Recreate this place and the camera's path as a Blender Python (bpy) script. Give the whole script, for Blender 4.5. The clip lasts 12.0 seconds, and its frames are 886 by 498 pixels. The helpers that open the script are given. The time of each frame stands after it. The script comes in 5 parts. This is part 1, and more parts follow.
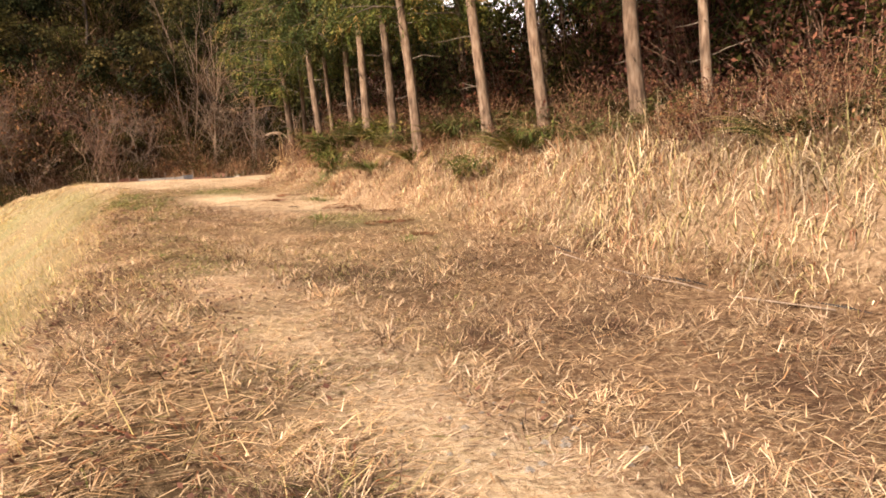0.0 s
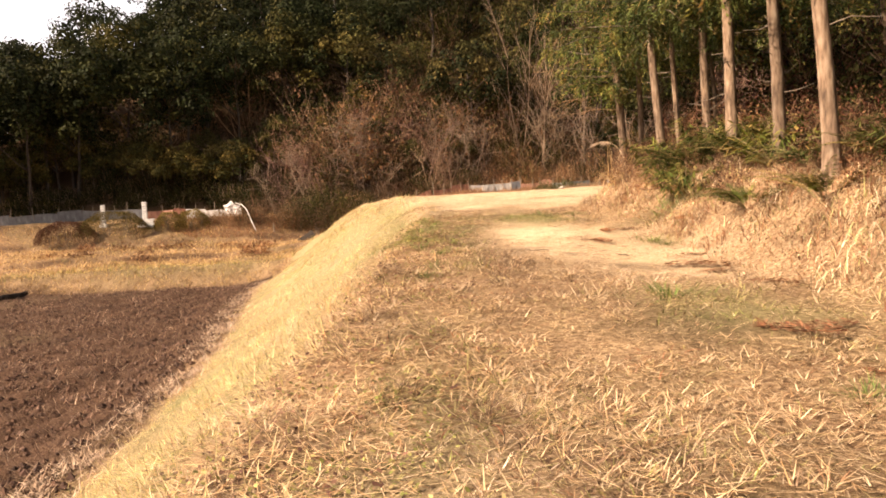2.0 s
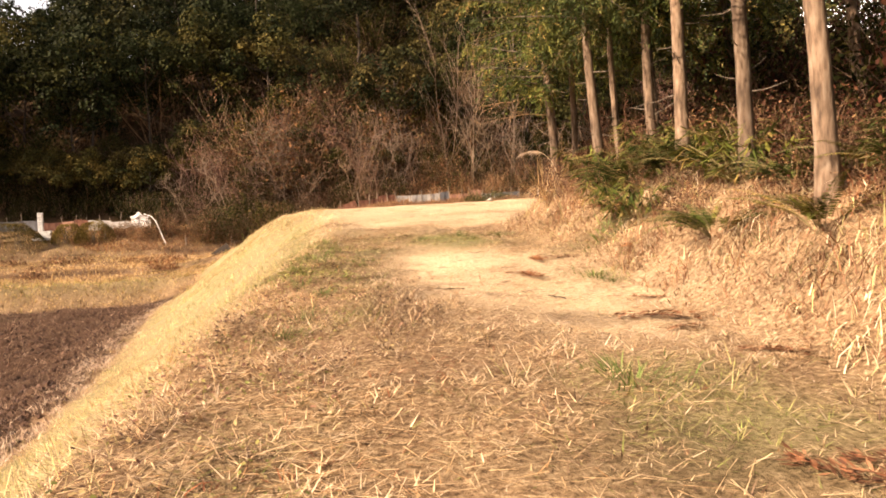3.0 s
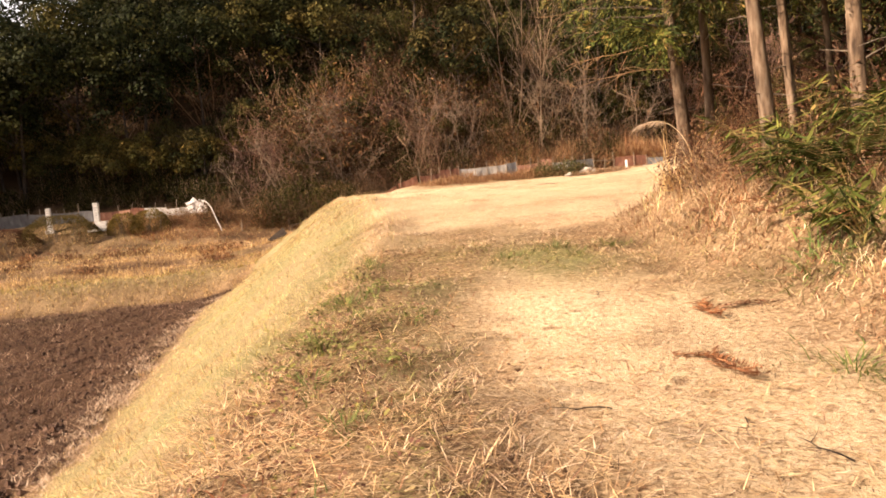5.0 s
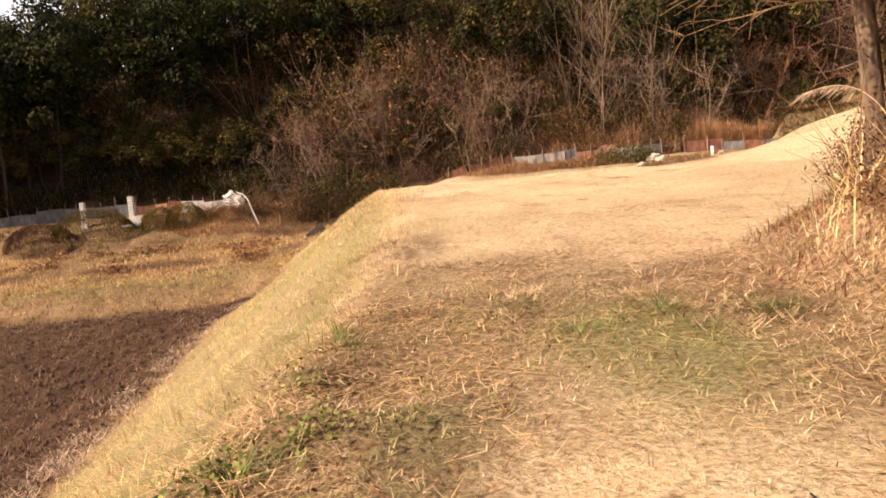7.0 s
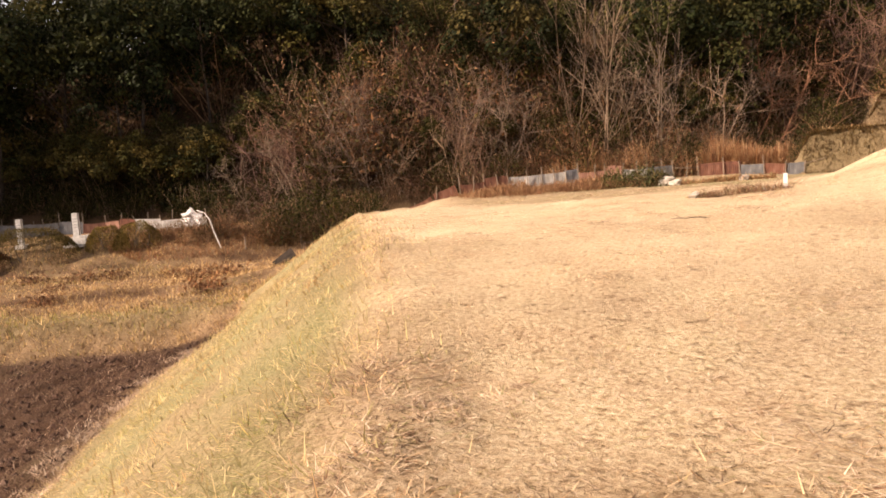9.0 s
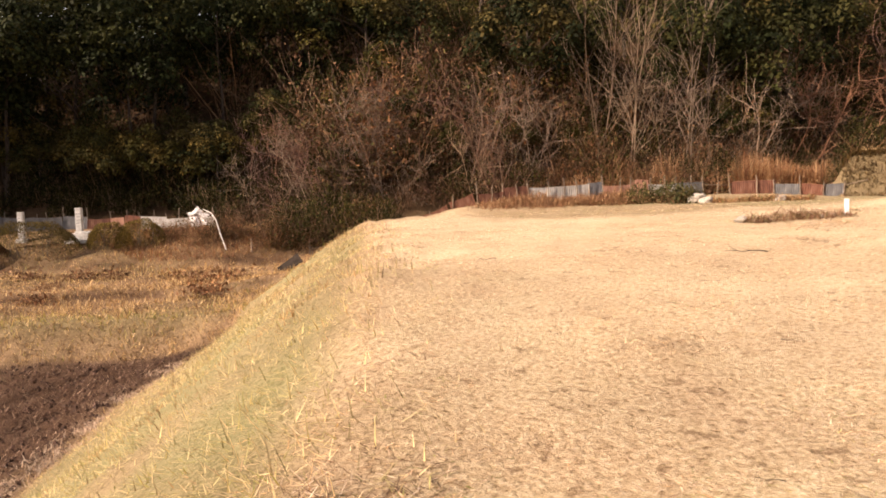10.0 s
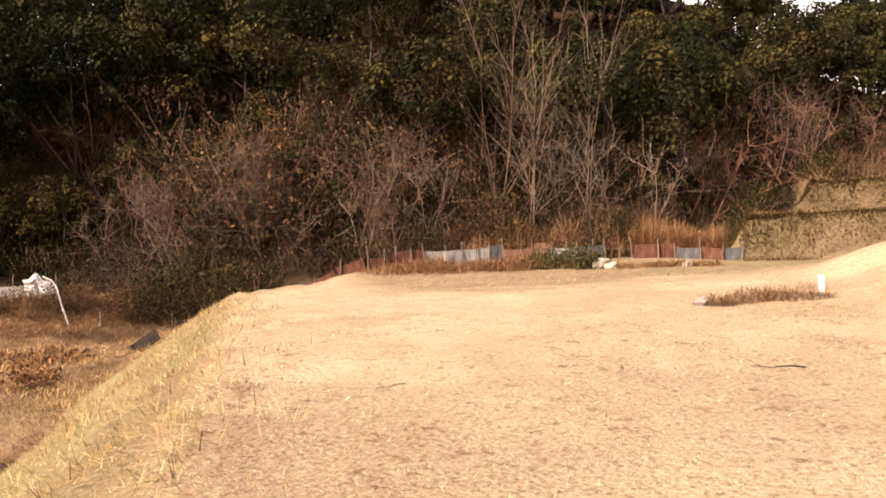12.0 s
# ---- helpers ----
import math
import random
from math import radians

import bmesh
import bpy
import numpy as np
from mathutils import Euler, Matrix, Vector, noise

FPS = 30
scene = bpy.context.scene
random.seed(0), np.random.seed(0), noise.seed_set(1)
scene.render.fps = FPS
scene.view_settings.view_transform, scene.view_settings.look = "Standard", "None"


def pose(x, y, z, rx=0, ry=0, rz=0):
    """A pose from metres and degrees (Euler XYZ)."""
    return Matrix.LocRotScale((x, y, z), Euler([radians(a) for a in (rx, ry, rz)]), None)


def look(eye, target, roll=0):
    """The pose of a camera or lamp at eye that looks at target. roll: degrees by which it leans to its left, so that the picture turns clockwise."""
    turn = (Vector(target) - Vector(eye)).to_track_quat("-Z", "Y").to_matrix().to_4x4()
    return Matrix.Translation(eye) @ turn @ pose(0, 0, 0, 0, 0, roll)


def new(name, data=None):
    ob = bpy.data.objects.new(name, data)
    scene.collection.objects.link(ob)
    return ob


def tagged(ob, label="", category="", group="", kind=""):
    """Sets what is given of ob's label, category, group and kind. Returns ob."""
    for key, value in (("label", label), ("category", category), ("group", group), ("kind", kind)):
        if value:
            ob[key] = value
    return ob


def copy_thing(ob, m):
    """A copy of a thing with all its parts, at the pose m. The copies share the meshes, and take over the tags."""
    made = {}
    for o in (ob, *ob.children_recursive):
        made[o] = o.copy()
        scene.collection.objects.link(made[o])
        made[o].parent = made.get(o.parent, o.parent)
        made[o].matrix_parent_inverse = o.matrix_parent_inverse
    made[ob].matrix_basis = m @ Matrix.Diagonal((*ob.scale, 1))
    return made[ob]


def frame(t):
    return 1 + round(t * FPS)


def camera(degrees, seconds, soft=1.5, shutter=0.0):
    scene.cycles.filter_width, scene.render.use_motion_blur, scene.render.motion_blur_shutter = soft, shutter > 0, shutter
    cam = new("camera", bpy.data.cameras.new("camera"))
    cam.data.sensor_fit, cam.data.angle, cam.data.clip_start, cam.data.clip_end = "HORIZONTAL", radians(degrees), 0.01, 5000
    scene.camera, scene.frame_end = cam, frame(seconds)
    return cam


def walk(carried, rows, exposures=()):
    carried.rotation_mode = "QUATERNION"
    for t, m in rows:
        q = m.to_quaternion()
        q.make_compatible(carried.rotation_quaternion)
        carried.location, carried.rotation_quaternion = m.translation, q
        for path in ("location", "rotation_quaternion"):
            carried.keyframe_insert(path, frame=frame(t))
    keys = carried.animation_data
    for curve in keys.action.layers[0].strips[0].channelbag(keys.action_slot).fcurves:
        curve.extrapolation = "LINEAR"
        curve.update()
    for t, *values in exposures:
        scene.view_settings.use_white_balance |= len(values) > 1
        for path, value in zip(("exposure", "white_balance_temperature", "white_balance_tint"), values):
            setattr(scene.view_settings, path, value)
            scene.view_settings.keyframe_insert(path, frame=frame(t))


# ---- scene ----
cam = camera(64.0, 12.0, soft=1.75)
PATH = [
    (0, (0.239, -0.344, 1.338), (0.158, 1.649, 1.187), -3.4),
    (0.5, (0.102, 0.795, 1.465), (-0.527, 2.685, 1.294), -3.4),
    (1, (-0.084, 1.819, 1.632), (-0.836, 3.664, 1.455), -5.0),
    (1.5, (-0.349, 2.795, 1.783), (-1.188, 4.6, 1.587), -7.1),
    (2, (-0.762, 3.696, 1.944), (-1.707, 5.456, 1.842), -2.4),
    (2.5, (-1.056, 4.69, 2.087), (-1.856, 6.523, 2.071), -2.6),
    (3, (-1.377, 5.992, 2.135), (-2.15, 7.834, 2.05), -2.4),
    (3.2, (-1.523, 6.236, 2.25), (-2.5, 7.977, 2.138), -6.1),
    (4.8, (-3.001, 9.086, 2.645), (-3.969, 10.83, 2.492), -4.0),
    (5, (-3.106, 9.348, 2.682), (-4.046, 11.105, 2.517), -4.7),
    (5.5, (-3.444, 10.27, 2.712), (-4.338, 12.054, 2.576), -2.7),
    (6, (-3.772, 11.216, 2.778), (-4.768, 12.944, 2.632), -4.6),
    (6.5, (-4.166, 12.039, 2.848), (-5.171, 13.759, 2.675), -5.1),
    (7, (-4.703, 13.015, 2.916), (-5.78, 14.69, 2.726), -5.2),
    (7.2, (-4.91, 13.41, 2.919), (-5.972, 15.095, 2.746), -3.5),
    (7.73, (-5.78, 14.575, 3.029), (-6.841, 16.263, 2.872), -2.97),
    (8.27, (-6.677, 15.776, 3.143), (-7.735, 17.466, 3.002), -2.43),
    (8.8, (-7.547, 16.941, 3.253), (-8.604, 18.634, 3.128), -1.9),
    (9, (-7.751, 17.243, 3.313), (-8.779, 18.951, 3.161), -4.1),
    (9.5, (-8.196, 18.159, 3.371), (-9.255, 19.852, 3.273), -1.4),
    (10, (-8.623, 18.973, 3.469), (-9.691, 20.658, 3.335), -1.9),
    (10.5, (-9.21, 19.84, 3.535), (-10.269, 21.53, 3.385), -2.4),
    (11, (-9.701, 20.644, 3.629), (-10.796, 22.316, 3.55), -0.2),
    (11.5, (-10.132, 21.503, 3.686), (-11.205, 23.189, 3.615), -1.6),
    (12, (-10.564, 22.277, 3.789), (-11.355, 24.114, 3.81), -1.9),
]
walk(cam, [(t, look(eye, target, roll)) for t, eye, target, roll in PATH], [(0, 1.10, 6300, 18), (1, 1.12, 6450, 18), (2, 1.40, 6800, 18), (3.5, 1.40, 6850, 18), (6, 1.12, 6800, 19), (9, 1.0, 6500, 20), (12, 1.0, 6350, 20)])

# ---- light ----
SUN_FROM = Vector((-0.60, -0.80, 0)).normalized()
SUN_UP = radians(33)
world = bpy.data.worlds.new("sky")
scene.world = world
world.use_nodes = True
sky = world.node_tree.nodes.new("ShaderNodeTexSky")
sky.sky_type, sky.sun_disc = "NISHITA", False
sky.sun_elevation = SUN_UP
sky.dust_density, sky.air_density = 7.0, 0.8
sky.sun_rotation = math.atan2(SUN_FROM.x, SUN_FROM.y)
world.node_tree.nodes["Background"].inputs[1].default_value = 0.061
world.node_tree.links.new(sky.outputs[0], world.node_tree.nodes["Background"].inputs[0])
sun = new("sun", bpy.data.lights.new("sun", "SUN"))
sun.data.energy, sun.data.angle, sun.data.color = 4.8, radians(0.6), (1.0, 0.80, 0.59)
sun_dir = SUN_FROM * math.cos(SUN_UP) + Vector((0, 0, math.sin(SUN_UP)))
sun.matrix_world = look(sun_dir * 80, (0, 0, 0))



# ---- materials ----
def material(name, rough=0.85, spec=0.25):
    m = bpy.data.materials.new(name)
    m.use_nodes = True
    b = m.node_tree.nodes["Principled BSDF"]
    b.inputs["Roughness"].default_value = rough
    b.inputs["Specular IOR Level"].default_value = spec
    return m, m.node_tree, b


def noise_tex(nt, scale, detail=4.0, rough=0.6):
    co = nt.nodes.new("ShaderNodeNewGeometry")
    n = nt.nodes.new("ShaderNodeTexNoise")
    n.inputs["Scale"].default_value, n.inputs["Detail"].default_value, n.inputs["Roughness"].default_value = scale, detail, rough
    nt.links.new(co.outputs["Position"], n.inputs["Vector"])
    return n.outputs[0]


def local_noise(nt, scale, detail=4.0, stretch=(1, 1, 1)):
    co = nt.nodes.new("ShaderNodeTexCoord")
    mp = nt.nodes.new("ShaderNodeMapping")
    mp.inputs["Scale"].default_value = stretch
    n = nt.nodes.new("ShaderNodeTexNoise")
    n.inputs["Scale"].default_value, n.inputs["Detail"].default_value = scale, detail
    nt.links.new(co.outputs["Object"], mp.inputs["Vector"])
    nt.links.new(mp.outputs[0], n.inputs["Vector"])
    return n.outputs[0]


def ramp(nt, fac, stops):
    r = nt.nodes.new("ShaderNodeValToRGB")
    while len(r.color_ramp.elements) < len(stops):
        r.color_ramp.elements.new(0.5)
    for e, (p, c) in zip(r.color_ramp.elements, stops):
        e.position, e.color = p, (*c, 1)
    nt.links.new(fac, r.inputs[0])
    return r.outputs[0]


def mixed(nt, fac, a, b, mode="MIX"):
    m = nt.nodes.new("ShaderNodeMix")
    m.data_type, m.blend_type = "RGBA", mode
    for s, i in ((fac, 0), (a, 6), (b, 7)):
        if isinstance(s, (int, float)):
            m.inputs[i].default_value = s
        elif isinstance(s, tuple):
            m.inputs[i].default_value = (*s, 1)
        else:
            nt.links.new(s, m.inputs[i])
    return m.outputs[2]


def attribute(nt, name, out="Fac"):
    a = nt.nodes.new("ShaderNodeAttribute")
    a.attribute_name = name
    return a.outputs[out]


def bumped(nt, b, height, strength, distance):
    n = nt.nodes.new("ShaderNodeBump")
    n.inputs["Strength"].default_value, n.inputs["Distance"].default_value = strength, distance
    nt.links.new(height, n.inputs["Height"])
    nt.links.new(n.outputs[0], b.inputs["Normal"])


def plain_material(name, stops, scale=6.0, rough=0.8, bump=0.3, depth=0.01, stretch=(1, 1, 1), vary=0.25, spec=0.25, metal=0.0):
    m, nt, b = material(name, rough, spec)
    n = local_noise(nt, scale, 6.0, stretch)
    col = ramp(nt, n, stops)
    info = nt.nodes.new("ShaderNodeObjectInfo")
    big = local_noise(nt, scale * 0.17, 2.0)
    k = ramp(nt, big, [(0.3, (1 - vary,) * 3), (0.7, (1.0,) * 3)])
    col = mixed(nt, 1.0, col, k, "MULTIPLY")
    k2 = ramp(nt, info.outputs["Random"], [(0.0, (1 - vary,) * 3), (1.0, (1.0,) * 3)])
    col = mixed(nt, 1.0, col, k2, "MULTIPLY")
    nt.links.new(col, b.inputs["Base Color"])
    b.inputs["Metallic"].default_value = metal
    if bump:
        bumped(nt, b, n, bump, depth)
    return m


def tint_material(name, rough=0.75, through_light=0.0, vary=0.35, shift=(1.0, 1.0, 1.0), spec=0.2):
    """Plant matter: base colour from the per-blade tint, varied from blade to blade and plant to plant."""
    m, nt, b = material(name, rough, spec)
    col = attribute(nt, "tint", "Color")
    geo = nt.nodes.new("ShaderNodeNewGeometry")
    k = ramp(nt, geo.outputs["Random Per Island"], [(0.0, (1 - vary,) * 3), (1.0, (1.0 + vary * 0.5,) * 3)])
    col = mixed(nt, 1.0, col, k, "MULTIPLY")
    info = nt.nodes.new("ShaderNodeObjectInfo")
    k2 = ramp(nt, info.outputs["Random"], [(0.0, (0.78, 0.74, 0.80)), (0.5, (1.0, 1.0, 1.0)), (1.0, (1.25, 1.08, 0.86))])
    col = mixed(nt, 1.0, col, k2, "MULTIPLY")
    nt.links.new(col, b.inputs["Base Color"])
    if through_light:
        t = nt.nodes.new("ShaderNodeBsdfTranslucent")
        nt.links.new(col, t.inputs[0])
        mx = nt.nodes.new("ShaderNodeMixShader")
        mx.inputs[0].default_value = through_light
        out = nt.nodes["Material Output"]
        nt.links.new(b.outputs[0], mx.inputs[1])
        nt.links.new(t.outputs[0], mx.inputs[2])
        nt.links.new(mx.outputs[0], out.inputs[0])
    return m


def ground_material():
    m, nt, b = material("ground_cover", 0.95, 0.1)
    fine = noise_tex(nt, 22.0, 8.0, 0.7)
    mid = noise_tex(nt, 2.2, 5.0, 0.6)
    big = noise_tex(nt, 0.35, 3.0)
    straw = ramp(nt, fine, [(0.34, (0.085, 0.048, 0.026)), (0.50, (0.29, 0.19, 0.105)), (0.68, (0.56, 0.42, 0.25))])
    pale = ramp(nt, fine, [(0.32, (0.24, 0.155, 0.08)), (0.44, (0.60, 0.46, 0.28)), (0.68, (0.80, 0.675, 0.475))])
    soil = ramp(nt, fine, [(0.30, (0.034, 0.018, 0.010)), (0.50, (0.085, 0.049, 0.029)), (0.72, (0.19, 0.122, 0.078))])
    green = ramp(nt, fine, [(0.32, (0.10, 0.105, 0.035)), (0.6, (0.29, 0.275, 0.135))])
    litter = ramp(nt, fine, [(0.30, (0.030, 0.020, 0.012)), (0.6, (0.10, 0.060, 0.030))])
    col = mixed(nt, ramp(nt, mid, [(0.42, (0, 0, 0)), (0.66, (0.34,) * 3)]), straw, soil)
    col = mixed(nt, attribute(nt, "pale"), col, pale)
    speck = noise_tex(nt, 5.0, 3.0, 0.7)
    col = mixed(nt, ramp(nt, speck, [(0.60, (0, 0, 0)), (0.68, (0.75,) * 3)]), col, (0.23, 0.15, 0.085))
    col = mixed(nt, attribute(nt, "soil"), col, soil)
    col = mixed(nt, attribute(nt, "green"), col, green)
    col = mixed(nt, attribute(nt, "litter"), col, litter)
    k = ramp(nt, big, [(0.3, (0.82, 0.80, 0.78)), (0.7, (1.0, 1.0, 1.0))])
    col = mixed(nt, 1.0, col, k, "MULTIPLY")
    nt.links.new(col, b.inputs["Base Color"])
    bumped(nt, b, fine, 0.8, 0.05)
    return m


MAT_GROUND = ground_material()
MAT_GRASS = tint_material("dry_grass_blades", 0.7, 0.25, 0.4)
MAT_LEAF = tint_material("evergreen_leaves", 0.7, 0.12, 0.6, spec=0.06)
MAT_TWIG = tint_material("dry_twigs", 0.85, 0.0, 0.45)
MAT_NEEDLE = tint_material("cedar_needles", 0.7, 0.15, 0.5)
MAT_CEDAR = plain_material("cedar_bark", [(0.28, (0.075, 0.048, 0.032)), (0.5, (0.27, 0.185, 0.12)), (0.78, (0.46, 0.36, 0.26))], 9.0, 0.9, 0.6, 0.02, (2.2, 2.2, 0.5), 0.45)
MAT_BARK = plain_material("grey_bark", [(0.3, (0.10, 0.075, 0.055)), (0.55, (0.24, 0.19, 0.14)), (0.8, (0.42, 0.36, 0.29))], 7.0, 0.9, 0.5, 0.02, (2, 2, 0.5), 0.3)
MAT_DARKBARK = plain_material("dark_bark", [(0.3, (0.035, 0.026, 0.018)), (0.55, (0.075, 0.057, 0.042)), (0.8, (0.14, 0.11, 0.085))], 7.0, 0.9, 0.5, 0.02, (2, 2, 0.5), 0.3)
MAT_STONE = plain_material("pale_stone", [(0.3, (0.42, 0.41, 0.38)), (0.6, (0.66, 0.65, 0.61)), (0.8, (0.78, 0.77, 0.73))], 5.0, 0.8, 0.3, 0.01, vary=0.1)
MAT_ROCK = plain_material("weathered_rock", [(0.3, (0.28, 0.24, 0.19)), (0.6, (0.55, 0.50, 0.42)), (0.8, (0.74, 0.70, 0.62))], 4.0, 0.9, 0.8, 0.05)
MAT_TIN = plain_material("galvanised_sheet", [(0.3, (0.10, 0.10, 0.105)), (0.6, (0.20, 0.20, 0.205)), (0.8, (0.34, 0.34, 0.34))], 3.0, 0.55, 0.1, 0.01, (1, 1, 0.4), 0.3, 0.4, 0.3)
MAT_RUST = plain_material("rusty_sheet", [(0.3, (0.10, 0.045, 0.030)), (0.55, (0.24, 0.105, 0.065)), (0.8, (0.36, 0.20, 0.14))], 3.0, 0.8, 0.2, 0.01, (1, 1, 0.4), 0.35)
MAT_PINK = plain_material("faded_red_sheet", [(0.3, (0.33, 0.16, 0.11)), (0.6, (0.52, 0.29, 0.20)), (0.8, (0.60, 0.40, 0.30))], 3.0, 0.75, 0.1, 0.01, (1, 1, 0.4), 0.25)
MAT_PALESHEET = plain_material("bleached_sheet", [(0.3, (0.26, 0.25, 0.225)), (0.55, (0.50, 0.48, 0.44)), (0.75, (0.70, 0.68, 0.63))], 3.0, 0.7, 0.1, 0.01, (1, 1, 0.4), 0.12)
MAT_CLOTH = plain_material("white_sheeting", [(0.3, (0.62, 0.60, 0.57)), (0.7, (0.86, 0.84, 0.80))], 3.0, 0.7, 0.2, 0.02, vary=0.1)
MAT_WOOD = plain_material("weathered_wood", [(0.3, (0.16, 0.12, 0.085)), (0.6, (0.34, 0.27, 0.20)), (0.8, (0.50, 0.42, 0.33))], 8.0, 0.85, 0.4, 0.01, (3, 3, 0.4))
MAT_DARKWOOD = plain_material("dark_board", [(0.3, (0.020, 0.016, 0.014)), (0.6, (0.05, 0.04, 0.032)), (0.8, (0.09, 0.065, 0.045))], 6.0, 0.95, 0.3, 0.01, spec=0.04)
MAT_WHITE = plain_material("white_plastic", [(0.3, (0.74, 0.74, 0.73)), (0.7, (0.84, 0.84, 0.83))], 8.0, 0.5, 0.05, 0.005, vary=0.05)
MAT_INK = plain_material("faded_lettering", [(0.3, (0.16, 0.16, 0.17)), (0.7, (0.26, 0.26, 0.27))], 9.0, 0.8, 0.0)
MAT_GAP = plain_material("dark_gap", [(0.3, (0.02, 0.02, 0.02)), (0.7, (0.06, 0.055, 0.05))], 9.0, 0.6, 0.2)


# ---- terrain ----
def smooth(t):
    t = np.clip(t, 0, 1)
    return t * t * (3 - 2 * t)


LATTICE = np.random.default_rng(3).random((256, 256))


def wob(x, y, size):
    """Smooth noise from 0 to 1, with blobs of about that many metres."""
    a, b = np.asarray(x, float) / size + 100.37, np.asarray(y, float) / size + 100.71
    i, j = np.floor(a).astype(int), np.floor(b).astype(int)
    f, g = smooth(a - i), smooth(b - j)
    L = lambda p, q: LATTICE[p % 256, q % 256]
    return (L(i, j) * (1 - f) + L(i + 1, j) * f) * (1 - g) + (L(i, j + 1) * (1 - f) + L(i + 1, j + 1) * f) * g


def uv_of(x, y):
    return -0.6 * x + 0.8 * y, -0.8 * x - 0.6 * y


def xy_of(u, v):
    return -0.6 * u - 0.8 * v, 0.8 * u - 0.6 * v


def crest(u):
    return np.interp(u, (-30, 0, 5, 10, 15, 20, 26, 36, 42, 47, 50, 55, 60, 66), (0.9, 0.4, -0.4, -1.7, -2.8, -3.8, -4.3, -4.35, -4.2, -3.8, -3.75, -5.6, -9.2, -14))


def toe(u):
    return np.interp(u, (-30, 0, 12, 17, 22, 33, 38, 44, 48, 55, 60, 66, 75), (3.2, 2.4, 1.8, 1.7, 1.6, 2.1, 2.4, 1.9, 1.2, 0.3, -2.4, -6.5, -12))


def right_toe(u):
    return np.interp(u, (-30, 0, 3, 5, 9, 12, 15, 17, 19, 20.3, 22, 25, 28, 34), (-4.2, -4.6, -4.9, -5.3, -6.0, -6.35, -6.9, -7.1, -7.35, -7.8, -9.4, -12.5, -18, -40))


def hill_foot(x):
    return np.interp(x, (-200, -120, -75, -56, -46, -36, -27, -17, -12, -4, 15, 60), (-10, 10, 31, 41.5, 48.5, 52, 58.5, 66, 72, 84, 95, 105))


def hill_top(x):
    return np.interp(x, (-130, -84, -76, -72, -68.5, -64.5, -60, -48, -14, -5, 25, 60), (7, 7, 9, 13, 34, 48, 56, 68, 66, 17, 17, 30))


def height(x, y):
    x, y = np.asarray(x, float), np.asarray(y, float)
    u, v = uv_of(x, y)
    plane = np.maximum(0.147 - 0.0309 * x + 0.0797 * y, -0.6)
    cap = 2.70 + 0.012 * np.clip(-v - 4, 0, 24)
    top = -0.25 * np.log(np.exp(-np.clip(plane, -5, 9) / 0.25) + np.exp(-cap / 0.25))
    top = top + 0.10 * (wob(x, y, 2.3) - 0.5) + 0.05 * (wob(x, y, 0.7) - 0.5)
    top = top + (0.12 * smooth((x + 11.2) / 1.8) + 0.27 * np.clip(x + 8.9, 0, 8)) * smooth((y - 30) / 9) * smooth((56 - y) / 12)
    top = top + 0.30 * smooth((y - 37) / 5) * smooth((x + 9) / 2) * smooth((56 - y) / 12)
    ul = u + 2.0 * (wob(x, y, 5) - 0.5)
    low = np.interp(ul, (0, 46, 47.6, 52.5, 53.6, 59.5, 60.6, 64, 72), (-1.8, -1.8, -0.75, -0.5, -0.1, 0.3, 0.9, 2.3, 2.9))
    low = low + 0.14 * (wob(x, y, 1.1) - 0.5) + 0.25 * (wob(x, y, 4) - 0.5) * (u > 46)
    low = low + 0.4 * smooth((2.5 - (v - toe(u))) / 2.5)
    t = np.clip((v - crest(u)) / (toe(u) - crest(u)), 0, 1)
    fall = 0.30 * t * t * (3 - 2 * t) + 0.70 * t ** 1.1
    z = top * (1 - fall) + low * fall
    z = z + 0.13 * (wob(x, y, 0.6) - 0.5) * smooth((v - crest(u) + 1.3) / 1.0) * smooth((toe(u) - v) / 0.5) * smooth((u + 4) / 4)
    d = right_toe(u) - v
    rise = 1.15 * smooth((d + 0.2) / np.interp(u, (19, 22, 26), (1.7, 3.5, 7))) + 0.16 * np.clip(d - 1.5, 0, 6) + 0.42 * np.clip(d - 6, 0, 40)
    rise = rise * smooth((42 - u) / 14) * np.interp(u, (19.5, 22.5, 32), (1, 0.35, 0.4))
    z = z + np.where(d > -0.2, rise, 0)
    e1 = smooth((x + 11.2 + 2 * (wob(x, y, 3) - 0.5)) / 1.2)
    e2 = smooth((x + 8.6 + 2 * (wob(x, y, 3) - 0.5)) / 1.2)
    z = z + e1 * 2.5 * smooth((y - 64.3 - 0.5 * wob(x, y, 2)) / 0.9) + e2 * 2.2 * smooth((y - 71.5 - 0.5 * wob(x, y, 2)) / 0.9)
    w = (y - hill_foot(x)) * 0.85
    z = z + 0.45 * smooth((w + 8) / 5) * smooth((x + 32) / 5)
    h = hill_top(x)
    up = np.where(w > 0, h * (1 - np.exp(-np.clip(w, 0, 400) * 0.95 / h)), 0)
    return z + up * (1 + 0.12 * (wob(x, y, 14) - 0.5))


def zat(x, y):
    return float(height(x, y))


